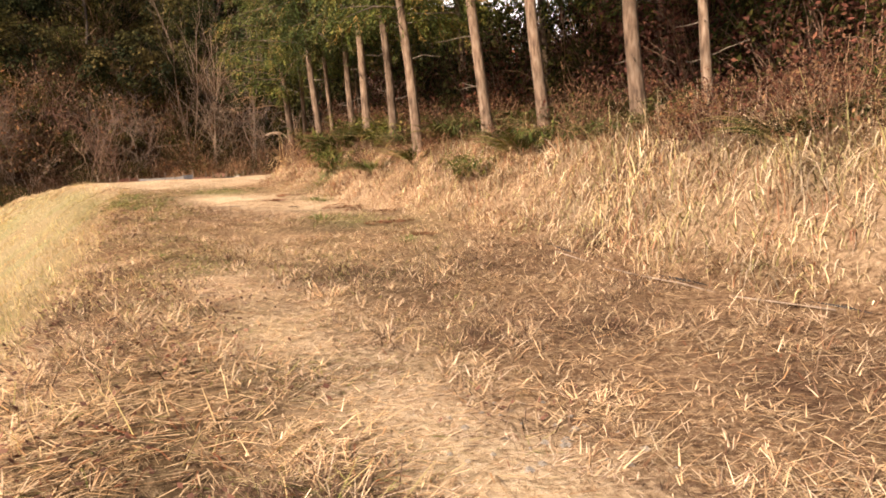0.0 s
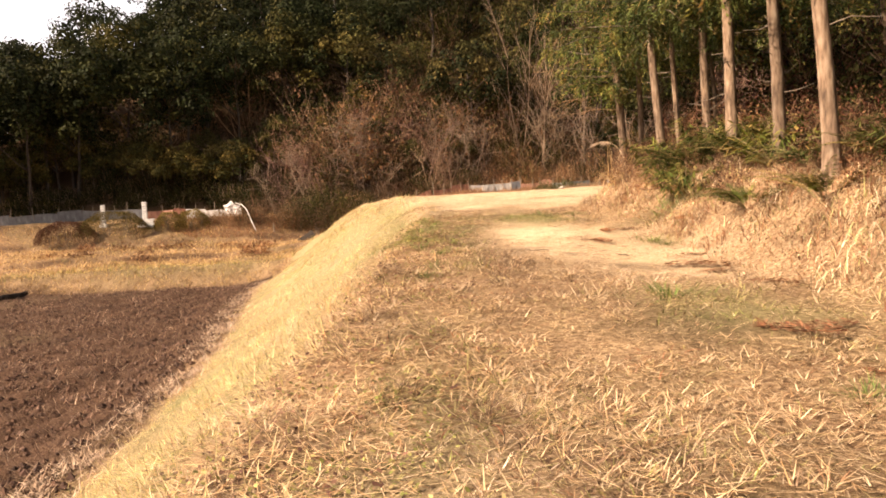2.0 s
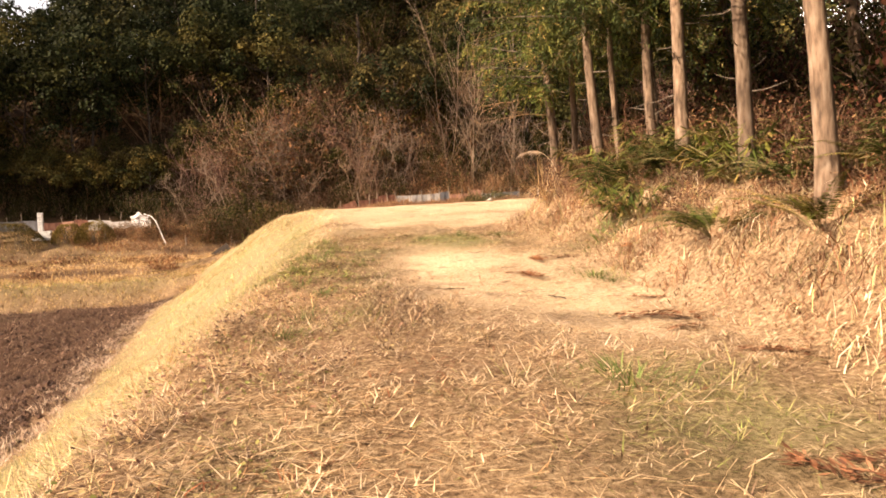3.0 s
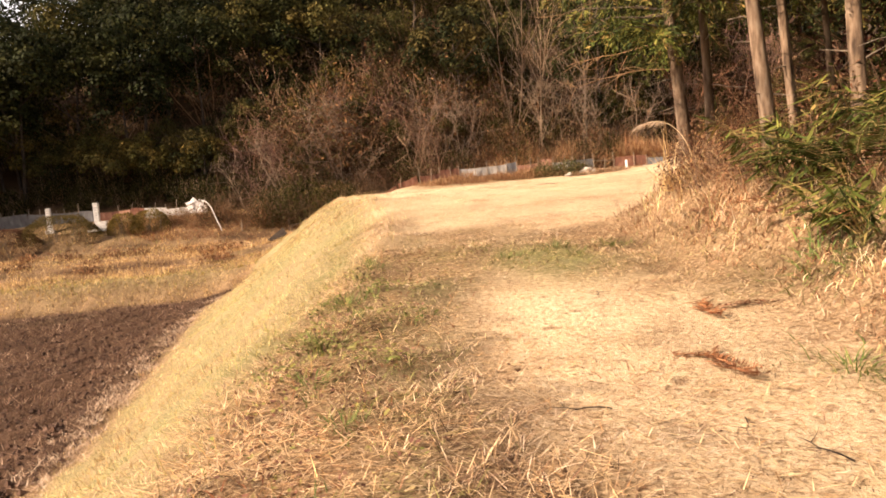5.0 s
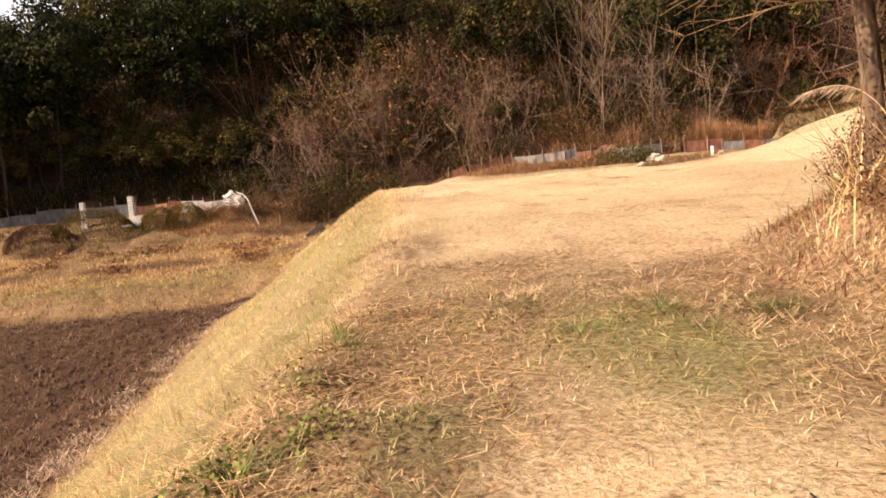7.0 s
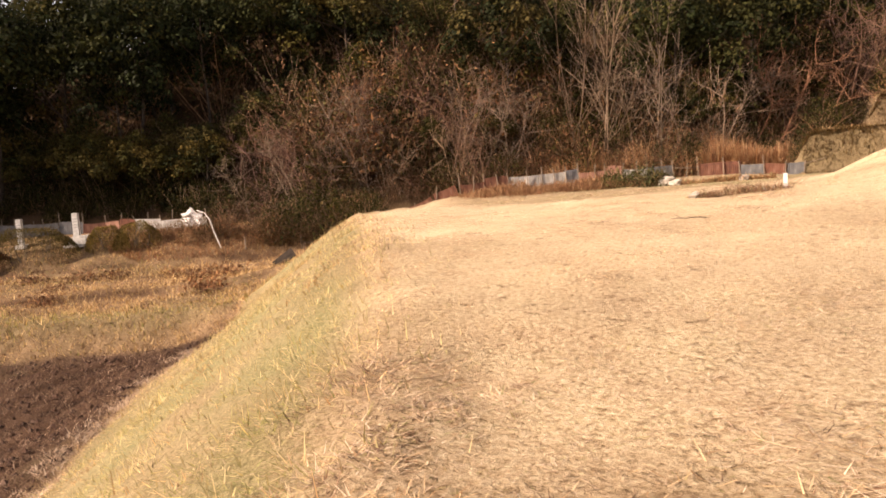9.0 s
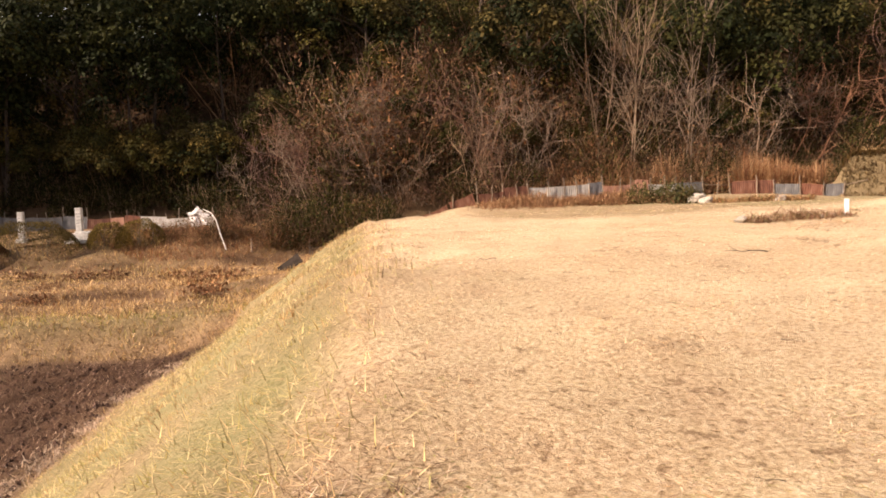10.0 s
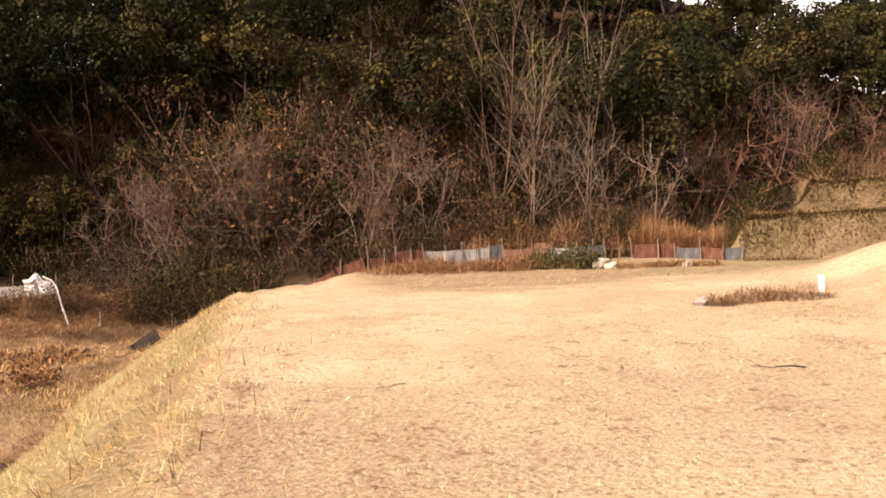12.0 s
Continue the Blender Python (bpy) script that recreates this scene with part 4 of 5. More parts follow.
stuff("loose_straw", *blades(x, y, height(x, y) + g.uniform(0.012, 0.035, k), g.uniform(0.10, 0.28, k), 0.0058 * g.uniform(0.6, 1.5, k), np.clip(g.normal(1.53, 0.05, k), 1.38, 1.58), g.uniform(0, 6.28, k), palette(k, g, ((0.76, 0.62, 0.42), (0.62, 0.47, 0.28), (0.46, 0.30, 0.16)), (3, 2, 1.3)), 0.4, 1), MAT_GRASS, "long pale loose straws lying on the shoulder of the bank", "straw")
GREENLEAF = ((0.24, 0.25, 0.07), (0.32, 0.30, 0.10), (0.18, 0.20, 0.055), (0.38, 0.30, 0.14))
leafy(3000, 190, 6.0, 19.5, 0.6, 0.10, 0.015, 0.04, GREENLEAF, (2, 3, 1, 4), "green_weeds", "low leafy green weeds along the path edge")
leafy(1500, 34, 14.2, 17.8, 0.35, 0.10, 0.025, 0.055, GREENLEAF, (3, 3, 2, 1), "green_weeds", "dense fresh green weeds on the shoulder of the bank")
leafy(3000, 170, 1.0, 19.5, 0.6, 0.13, 0.02, 0.045, ((0.24, 0.12, 0.075), (0.33, 0.19, 0.115), (0.16, 0.085, 0.055)), (2, 2, 2), "withered_weeds", "dark red-brown withered leaves along the path edge")


# ---- fences ----
def sheet_bm(width, tall, waves=9, amp=0.018, sag=0.0, g=None):
    """A corrugated sheet: a thin closed body, wavy across its width."""
    bm = bmesh.new()
    k = waves * 4 + 1
    rows = []
    for z in (0.0, 1.0):
        front, back = [], []
        for i in range(k):
            x = width * i / (k - 1)
            y = amp * math.sin(i * math.pi / 2)
            zz = z * (tall + sag * math.sin(math.pi * i / (k - 1)))
            front.append(bm.verts.new((x, y - 0.003, zz)))
            back.append(bm.verts.new((x, y + 0.003, zz)))
        rows.append((front, back))
    (f0, b0), (f1, b1) = rows
    for i in range(k - 1):
        bm.faces.new((f0[i], f0[i + 1], f1[i + 1], f1[i]))
        bm.faces.new((b0[i + 1], b0[i], b1[i], b1[i + 1]))
        bm.faces.new((f1[i], f1[i + 1], b1[i + 1], b1[i]))
        bm.faces.new((f0[i + 1], f0[i], b0[i], b0[i + 1]))
    for i in (0, k - 1):
        bm.faces.new((f0[i], f1[i], b1[i], b0[i]))
    return bm


def pole_bm(tall, r0, r1, sides=7, bend=0.0, g=None):
    g = g or np.random.default_rng(1)
    pts = [(bend * math.sin(t * 2.2) + g.normal(0, 0.006), g.normal(0, 0.006), t * tall) for t in np.linspace(0, 1, 7)]
    v, f = tubes([(pts, np.linspace(r0, r1, 7))], sides)
    bm = bmesh.new()
    vs = [bm.verts.new(p) for p in v]
    for q in f:
        bm.faces.new([vs[i] for i in q])
    bm.faces.new(vs[-sides:])
    bm.faces.new(vs[:sides][::-1])
    return bm


def box_bm(sx, sy, sz, bevel=0.01, shift=(0, 0, 0)):
    bm = bmesh.new()
    bmesh.ops.create_cube(bm, size=1)
    bmesh.ops.scale(bm, vec=(sx, sy, sz), verts=bm.verts)
    bmesh.ops.translate(bm, vec=(shift[0], shift[1], shift[2] + sz / 2), verts=bm.verts)
    if bevel:
        bmesh.ops.bevel(bm, geom=bm.edges[:], offset=bevel, segments=2, affect="EDGES", profile=0.6)
    return bm


def fence_run(label, line, panels, seed, group=""):
    """Sheets set edge to edge along a line, with uneven stakes in front. panels: (metres, height, material or None for a gap with a rail)."""
    g = np.random.default_rng(seed)
    line = np.array(line, float)
    leg = np.r_[0, np.cumsum(np.linalg.norm(np.diff(line, axis=0), axis=1))]
    x0, y0 = line[0]
    e = root("sheet_fence", x0, y0, 0, 0, 1, label, "fence", group)
    inv = e.matrix_world.inverted()
    s = 0.0
    for width, tall, mat in panels:
        a = [np.interp(s, leg, line[:, i]) for i in (0, 1)]
        b = [np.interp(s + width, leg, line[:, i]) for i in (0, 1)]
        ang = math.degrees(math.atan2(b[1] - a[1], b[0] - a[0]))
        za, zb = zat(*a), zat(*b)
        tilt = math.degrees(math.atan2(zb - za, width))
        if mat is not None:
            p = part("panel", sheet_bm(width * 1.02, tall * g.uniform(0.72, 0.95), max(4, int(width * 9)), 0.009, g.uniform(-0.06, 0.06)), mat, e)
            p.matrix_local = inv @ pose(a[0], a[1], za - 0.05 + g.uniform(-0.05, 0.04), g.uniform(-5, 5), -tilt + g.uniform(-2, 2), ang)
        else:
            r = part("rail", pole_bm(width * 1.05, 0.022, 0.018, 5, 0.03, g), MAT_WOOD, e)
            r.matrix_local = inv @ (pose(a[0], a[1], za + tall * 0.75, 0, 90 - tilt, ang))
        for q in (0.0, 0.55) if width > 1.4 else (0.0,):
            c = [a[i] + (b[i] - a[i]) * (q + g.uniform(-0.05, 0.05)) for i in (0, 1)]
            n = (math.sin(math.radians(ang)) * 0.07, -math.cos(math.radians(ang)) * 0.07)
            st = part("stake", pole_bm(tall * g.uniform(1.05, 1.5), 0.035, 0.026, 6, 0.02, g), MAT_WOOD, e)
            st.matrix_local = inv @ pose(c[0] + n[0], c[1] + n[1], zat(c[0], c[1]) - 0.1, g.uniform(-6, 6), g.uniform(-6, 6), g.uniform(0, 90))
        s += width
    return e


T, R, K, W = MAT_TIN, MAT_RUST, MAT_PINK, MAT_PALESHEET
fence_run("low fence of mismatched rusty and grey sheets with rough stakes",
          ((-36.0, 48.6), (-30.6, 52.4), (-28.1, 54.2), (-26, 55.8), (-22.9, 58.2), (-18.7, 61.2), (-15, 63.2), (-10.5, 64.6)),
          ((1.8, 0.6, None), (1.8, 0.65, None), (1.4, 0.75, T), (1.5, 0.8, T), (1.4, 0.8, R), (1.4, 0.9, R), (1.5, 1.0, R), (1.5, 1.05, R), (2.0, 1.12, W), (1.5, 1.1, W), (0.8, 1.1, T), (1.6, 1.0, K), (1.0, 1.0, K), (1.6, 0.95, W), (1.6, 0.95, T),
           (0.8, 0.8, None), (0.8, 0.75, None), (2.4, 0.85, R), (1.3, 0.85, T), (1.2, 0.82, R), (1.0, 0.8, T), (1.2, 0.7, None)), 31)
fence_run("grey and white sheet fence with leaning stakes below dark woods",
          ((-43.6, 48.2), (-46, 47.0), (-49.5, 45.2), (-53, 42.4), (-57, 38.8), (-60, 36.2)),
          ((1.5, 1.0, W), (1.6, 1.0, W), (1.7, 0.95, W), (1.0, 0.95, R), (0.9, 1.0, K), (1.4, 1.0, R), (1.4, 1.1, T), (1.6, 1.1, T), (1.8, 1.0, T), (1.8, 1.0, T), (1.8, 0.95, T), (1.8, 0.95, T), (1.8, 0.95, T)), 32)


# ---- the plot at the foot of the woods ----
def marker(x, y, top, wide, rz):
    z = zat(x, y)
    e = root("stone_marker", x, y, z, rz, 1, "pale grey upright stone post with faded lettering", "stone post", "stone posts on the plot")
    part("plinth", box_bm(wide * 1.9, wide * 1.9, 0.25, 0.02, (0, 0, -0.1)), MAT_STONE, e)
    h = top - z - 0.15
    part("shaft", box_bm(wide, wide, h, 0.02, (0, 0, 0.15)), MAT_STONE, e)
    for i in range(4):
        for k, w in ((-0.24, 0.16), (0.02, 0.22), (0.27, 0.14)):
            b = part("lettering", box_bm(wide * w, 0.006, 0.035, 0.0, (wide * k, -wide / 2 - 0.003, h * 0.48 + i * h * 0.125)), MAT_INK, e)
            tagged(b, "dark faded letter strokes")
    return e


marker(-48.6, 42.6, 3.80, 0.33, 38)
marker(-50.7, 40.4, 3.66, 0.29, 38)
st = root("stone_steps", -47.7, 42.0, zat(-47.7, 42.0) - 0.05, 40, 1, "short flight of pale stone slabs up the plot", "steps")
for i in range(4):
    part("step", box_bm(1.15 - 0.1 * i, 0.34, 0.16, 0.02, (0.08 * (i % 2), -0.5 + 0.33 * i, 0.02 + 0.17 * i)), MAT_STONE, st)


def clipped_shrub(x, y, sx, sy, sz, colours, shares, label, seed, n=15000):
    g = np.random.default_rng(seed)
    e = root("clipped_shrub", x, y, zat(x, y) - 0.1, 38, 1, label, "shrub", "clipped shrubs on the plot")
    o = unit(n, g)
    o[:, 2] = np.abs(o[:, 2])
    p = np.sign(o) * np.abs(o) ** 0.75
    p /= np.maximum(np.linalg.norm(p, axis=1)[:, None], 0.8)
    p = p * np.array([sx, sy, sz]) * g.uniform(0.93, 1.02, (n, 1)) * (1 + 0.05 * np.sin(o[:, :1] * 9 + seed) * np.cos(o[:, 1:2] * 7))
    way = o + 0.8 * unit(n, g)
    way /= np.linalg.norm(way, axis=1)[:, None]
    s = np.cross(way, unit(n, g))
    L = g.uniform(0.05, 0.11, n)[:, None]
    v, f, t = cards(p, way * L, s * L * 0.5, palette(n, g, colours, shares))
    put("foliage", raw_mesh("foliage", v, f, MAT_LEAF, t), e)
    tv, tf = tubes([limb((g.uniform(-0.5, 0.5) * sx, g.uniform(-0.5, 0.5) * sy, -0.1), (g.normal(0, 0.3), g.normal(0, 0.3), 1), sz * 0.95, 0.03, g, 0.2, 5) for _ in range(14)], 4)
    tagged(put("stemwork", raw_mesh("stemwork", tv, tf, MAT_BARK), e), kind="stuff")
    return e


OLIVE = ((0.16, 0.125, 0.036), (0.23, 0.17, 0.054), (0.10, 0.088, 0.028))
BROWN = ((0.12, 0.058, 0.033), (0.075, 0.038, 0.022), (0.17, 0.092, 0.047))
clipped_shrub(-51.2, 37.6, 2.3, 1.4, 1.8, BROWN, (2, 2, 1), "rounded dark-brown clipped shrub", 41)
clipped_shrub(-48.6, 39.7, 2.7, 1.4, 2.0, OLIVE, (2, 1, 2), "wide rounded olive-green clipped shrub", 42)
clipped_shrub(-45.9, 42.7, 1.2, 1.0, 1.5, OLIVE, (2, 2, 1), "small rounded olive-brown clipped shrub", 43, 8000)
clipped_shrub(-44.6, 43.8, 1.4, 1.1, 1.65, OLIVE, (1, 2, 1), "rounded olive-brown clipped shrub beside the slope", 44, 9000)


def draped(x, y, z, w, h, rz, seed, label):
    """A crumpled sheet, hung over the fence end and falling in folds."""
    g = np.random.default_rng(seed)
    n = 22
    U, V = np.meshgrid(np.linspace(0, 1, n), np.linspace(0, 1, n), indexing="ij")
    X = (U - 0.5) * w * (1 - 0.45 * (1 - V) * 0.6) + 0.10 * np.sin(V * 7 + seed) * (1 - V)
    Y = 0.05 * np.sin(U * 11 + V * 3) * (1.1 - V) + 0.05 * np.sin(V * 13 + U * 4) + 0.25 * (1 - V) ** 2 * -1
    Z = V * h * (0.75 + 0.35 * np.exp(-((U - 0.45) / 0.16) ** 2))
    P = np.stack([X, Y, Z], -1).reshape(-1, 3)
    back = P + np.array([0, 0.012, 0])
    idx = np.arange(n * n).reshape(n, n)
    f = np.stack([idx[:-1, :-1], idx[1:, :-1], idx[1:, 1:], idx[:-1, 1:]], -1).reshape(-1, 4)
    me = raw_mesh("sheeting", np.concatenate([P, back]), np.concatenate([f, f[:, ::-1] + n * n]), MAT_CLOTH, None, True)
    ob = new("plastic_sheeting", me)
    ob.matrix_world = pose(x, y, z, 0, 0, rz)
    return tagged(ob, label, "sheeting")


draped(-43.5, 46.95, zat(-43.5, 46.95) + 0.3, 1.3, 1.0, 38, 2, "crumpled white plastic sheeting caught on the fence end")
sp = root("leaning_pole", -40.0, 45.9, zat(-40.0, 45.9) - 0.05, 0, 1, "white bent pole leaning from slope to thicket", "pole")
v, f = tubes([([(0, 0, 0), (-0.7, 0.2, 1.0), (-1.35, 0.5, 1.75), (-2.1, 0.8, 2.15), (-3.0, 1.0, 2.35)], (0.042, 0.04, 0.036, 0.03, 0.025))], 8)
put("shaft", raw_mesh("shaft", v, f, MAT_CLOTH, None, True), sp)
for x, y, h, lab in ((-36.3, 48.6, 0.85, "short pale wooden stake in the weeds"), (-39.0, 46.8, 0.7, "short weathered stake beside the thicket"), (-37.6, 48.4, 0.5, "low weathered stake beside the thicket")):
    e = root("stake", x, y, zat(x, y) - 0.1, 20, 1, lab, "stake", "stakes below the thicket")
    part("shaft", pole_bm(h + 0.1, 0.06, 0.045, 7, 0.03), MAT_WOOD, e)
bd = root("board", -33.9, 44.6, zat(-33.9, 44.6) + 0.06, 40, 1, "dark weathered board tipped against the bank", "board")
part("plank", box_bm(1.25, 0.05, 0.62, 0.01), MAT_DARKWOOD, bd).matrix_local = pose(0.1, 0, 0, -42, -34, 0)
part("batten", box_bm(0.06, 0.04, 0.6, 0.01, (-0.5, -0.045, 0.01)), MAT_DARKWOOD, bd).matrix_local = pose(0.1, 0, 0, -42, -34, 0)
lg = root("log", -40.2, 27.3, zat(-40.2, 27.3) + 0.08, -62, 1, "dark fallen log at the edge of the ploughed field", "log")
v, f = tubes([([(-2.2, 0, 0), (-1, 0.08, 0.03), (0.4, 0, 0.0), (1.6, -0.1, 0.05), (2.4, -0.1, 0.02)], (0.15, 0.17, 0.16, 0.14, 0.10))], 9)
put("trunk", raw_mesh("trunk", v, f, MAT_DARKWOOD, None, True), lg)


# ---- rough plants ----
def arching_meshes(seed, n, length, width, colours, shares, lean=(0.2, 1.2), name="leaves", mat=None, spread=0.06):
    g = np.random.default_rng(seed)
    a = g.uniform(0, 6.28, n)
    r = np.abs(g.normal(0, spread, n))
    v, f, t = blades(r * np.cos(a), r * np.sin(a), np.full(n, -0.03), length * g.uniform(0.55, 1.25, n), width * g.uniform(0.6, 1.3, n), g.uniform(*lean, n), a + g.normal(0, 0.5, n), palette(n, g, colours, shares), 1.0, 4)
    return raw_mesh(name, v, f, mat or MAT_GRASS, t)


STRAW = ((0.60, 0.46, 0.25), (0.70, 0.58, 0.36), (0.48, 0.34, 0.17))
FRESH = ((0.11, 0.17, 0.04), (0.17, 0.22, 0.06), (0.30, 0.30, 0.10))


def thing(name, me, label, category, group):
    return tagged(new(name, me), label, category, group)


def sow(ob, places, seed, lo=0.7, hi=1.3, sink=0.0):
    """ob goes to the first place, copies to the others."""
    g = np.random.default_rng(seed)
    for i, p in enumerate(places):
        s = g.uniform(lo, hi) * (p[2] if len(p) > 2 else 1)
        m = pose(p[0], p[1], zat(p[0], p[1]) - sink, 0, 0, g.uniform(0, 360)) @ Matrix.Scale(s, 4)
        if i == 0:
            ob.matrix_world = m
        else:
            c = copy_thing(ob, m)
            c.scale = (s, s, s)


def sow_stuff(name, me, places, seed, lo, hi, label, category):
    """Many copies of one tuft, joined into one mesh that nobody could count."""
    g = np.random.default_rng(seed)
    n, k = len(me.vertices), len(me.polygons)
    co, tint, idx = np.empty(n * 3), np.empty(n * 4), np.empty(k * 4, np.int32)
    me.vertices.foreach_get("co", co)
    me.attributes["tint"].data.foreach_get("color", tint)
    me.loops.foreach_get("vertex_index", idx)
    co, tint, idx = co.reshape(-1, 3), tint.reshape(-1, 4)[:, :3], idx.reshape(-1, 4)
    vs, fs, ts = [], [], []
    for i, p in enumerate(places):
        s = g.uniform(lo, hi) * (p[2] if len(p) > 2 else 1)
        a = g.uniform(0, 6.28)
        c, d = math.cos(a) * s, math.sin(a) * s
        q = np.stack([co[:, 0] * c - co[:, 1] * d + p[0], co[:, 0] * d + co[:, 1] * c + p[1], co[:, 2] * s], -1)
        q[:, 2] += height(q[:, 0], q[:, 1])
        vs.append(q)
        fs.append(idx + i * n)
        ts.append(tint * g.uniform(0.7, 1.2))
    return stuff(name, np.concatenate(vs), np.concatenate(fs), np.concatenate(ts), MAT_GRASS, label, category)


sow_stuff("green_grass", arching_meshes(61, 170, 0.15, 0.009, FRESH, (3, 2, 2), (0.3, 1.35), spread=0.13), ((-2.0, 10.45, 1.3), (-2.2, 10.7, 0.8), (-2.95, 14.25, 1.3), (-2.7, 14.0), (-5.12, 21.0, 2.2), (-4.95, 20.8, 1.8), (-3.1, 16.1, 1.5), (-2.85, 15.9, 1.3), (-0.55, 8.3), (-5.6, 12.6, 0.9), (-6.7, 13.9, 1.2), (-6.2, 13.1, 1.1),
                 (-5.2, 11.6, 0.9), (-4.9, 10.9, 1.1), (-7.4, 15.2), (-7.9, 16.2), (-8.3, 17.0, 1.1), (-6.9, 14.6), (-5.8, 17.9), (-6.2, 18.3), (-5.5, 18.5), (-6.6, 17.6)), 62, 0.7, 1.3, "small fresh green grass tufts in the dry straw", "grass")
g = np.random.default_rng(64)
pl = [(1.27, 2.2, 1.5), (0.95, 2.9, 1.1), (1.6, 3.1, 1.2), (0.5, 3.4, 1.0), (2.0, 3.6, 1.1)]
for _ in range(760):
    u = -0.5 + 20 * g.random() ** 1.3
    v = g.uniform(float(right_toe(u)) + 0.3, float(crest(u)) + 0.4)
    pl.append((*xy_of(u, v), 0.75))
sow_stuff("dead_grass", arching_meshes(63, 46, 0.24, 0.0065, STRAW, (3, 2, 1), (0.7, 1.5), spread=0.1), pl, 65, 0.35, 0.95, "pale radiating tufts of dead grass on the path", "grass")
pl = []
for _ in range(260):
    u = g.uniform(0, 20)
    v = float(crest(u)) - abs(g.normal(0.7, 0.6)) if g.random() < 0.6 else g.uniform(float(right_toe(u)) + 0.2, float(crest(u)))
    pl.append((*xy_of(u, v),))
sow_stuff("withered_weeds", arching_meshes(66, 76, 0.20, 0.009, ((0.22, 0.10, 0.06), (0.34, 0.19, 0.10), (0.14, 0.08, 0.05)), (2, 2, 1), (0.9, 1.55), spread=0.14), pl, 67, 0.5, 1.2, "flattened brown withered weeds on the path", "weeds")


def spray_meshes(seed):
    g = np.random.default_rng(seed)
    n = 170
    t = g.random(n)
    x = (t - 0.5) * 0.8
    y = 0.12 * np.sin(t * 3) + g.normal(0, 0.03, n)
    side = np.where(g.random(n) < 0.5, 1, -1) * g.uniform(0.4, 1.1, n)
    way = np.stack([np.cos(side), np.sin(side), g.normal(0.1, 0.12, n)], -1)
    L = g.uniform(0.06, 0.16, n)[:, None]
    s = np.stack([-np.sin(side), np.cos(side), g.normal(0, 0.4, n)], -1) * g.uniform(0.012, 0.022, n)[:, None]
    v, f, ti = cards(np.stack([x, y, g.uniform(0.03, 0.09, n)], -1) + way * L * 0.5, way * L, s, palette(n, g, ((0.22, 0.095, 0.045), (0.30, 0.15, 0.075), (0.14, 0.065, 0.035)), (2, 2, 1)))
    return raw_mesh("cedar_spray", v, f, MAT_NEEDLE, ti)


spray = thing("fallen_cedar_spray", spray_meshes(71), "rust-brown fallen cedar spray lying on the straw", "twig", "fallen cedar sprays")
sow(spray, ((-2.07, 12.3, 1.3), (-1.8, 12.0), (-3.9, 15.45, 1.1), (-3.65, 15.6), (-3.85, 14.2), (-3.6, 14.1), (-0.9, 9.35, 1.2), (-0.75, 9.6), (-3.3, 17.0, 1.4), (-3.0, 16.5, 1.4), (-2.75, 16.2, 1.2), (-3.6, 17.6, 1.2), (-2.2, 13.2), (-1.2, 11.3), (-2.6, 15.0, 1.3), (-4.4, 18.6), (-0.4, 8.6), (-2.4, 15.6, 1.4)), 72, 0.4, 0.75)


def stick_mesh(seed, length):
    g = np.random.default_rng(seed)
    m = limb((0, 0, 0.03), (1, 0.1, 0), length, 0.009, g, 0.22, 7)
    m[0][:, 2] = 0.025 + 0.02 * np.abs(np.sin(np.arange(7)))
    ps = [m]
    for k in (2, 4):
        b = limb(m[0][k], (0.6, g.choice((-1, 1)) * 0.8, 0.1), length * 0.35, 0.005, g, 0.2, 4)
        b[0][:, 2] = np.maximum(b[0][:, 2], 0.02)
        ps.append(b)
    v, f = tubes(ps, 5)
    return raw_mesh("twig", v, f, MAT_DARKWOOD, None, True)


twig = thing("fallen_twig", stick_mesh(73, 0.7), "dark forked twig lying on the cut straw", "twig", "fallen twigs")
sow(twig, ((-10.1, 29.9, 1.3), (-13.6, 28.3, 0.9), (-4.2, 13.3), (-3.5, 13.4), (-5.0, 15.9, 0.8), (-10.4, 25.6, 0.5), (-9.3, 24.6, 0.5), (-12.0, 27.0, 0.5), (-11.4, 31.0, 0.7), (-8.7, 27.4, 0.6), (-3.0, 13.0, 1.1), (-14.6, 31.6, 0.6), (-9.0, 22.3, 0.4), (-13.0, 33.0, 0.6)), 74, 0.45, 0.75)


def stone_mesh(seed, flat=0.7):
    g = np.random.default_rng(seed)
    bm = bmesh.new()
    bmesh.ops.create_icosphere(bm, subdivisions=3, radius=1)
    off = g.uniform(0, 50, 3)
    for p in bm.verts:
        q = p.co * 1.1 + Vector(off)
        p.co *= 0.8 + 0.45 * noise.noise(q) + 0.15 * noise.noise(q * 3)
        p.co.z *= flat
    me = bpy.data.meshes.new("stone")
    bm.to_mesh(me)
    bm.free()
    me.materials.append(MAT_ROCK)
    return me


for x, y, s, sd in ((-17.2, 57.6, 0.6, 1), (-16.7, 57.1, 0.42, 2), (-11.35, 35.2, 0.16, 3), (-11.1, 35.5, 0.1, 4), (-9.7, 36.2, 0.1, 5), (-9.85, 36.0, 0.08, 6), (-13.2, 57.2, 0.35, 7)):
    ob = new("rock", stone_mesh(sd))
    ob.matrix_world = pose(x, y, zat(x, y) + s * 0.25, 0, 0, sd * 50) @ Matrix.Scale(s, 4)
    tagged(ob, "pale weathered boulder at the field edge" if s > 0.3 else "small pale stone beside the weed heap", "rock", "rocks at the field edge")
peb = new("pebble", stone_mesh(9, 0.6))
tagged(peb, "small pale pebble on bare trodden soil", "pebble", "pebbles on the path")
g = np.random.default_rng(75)
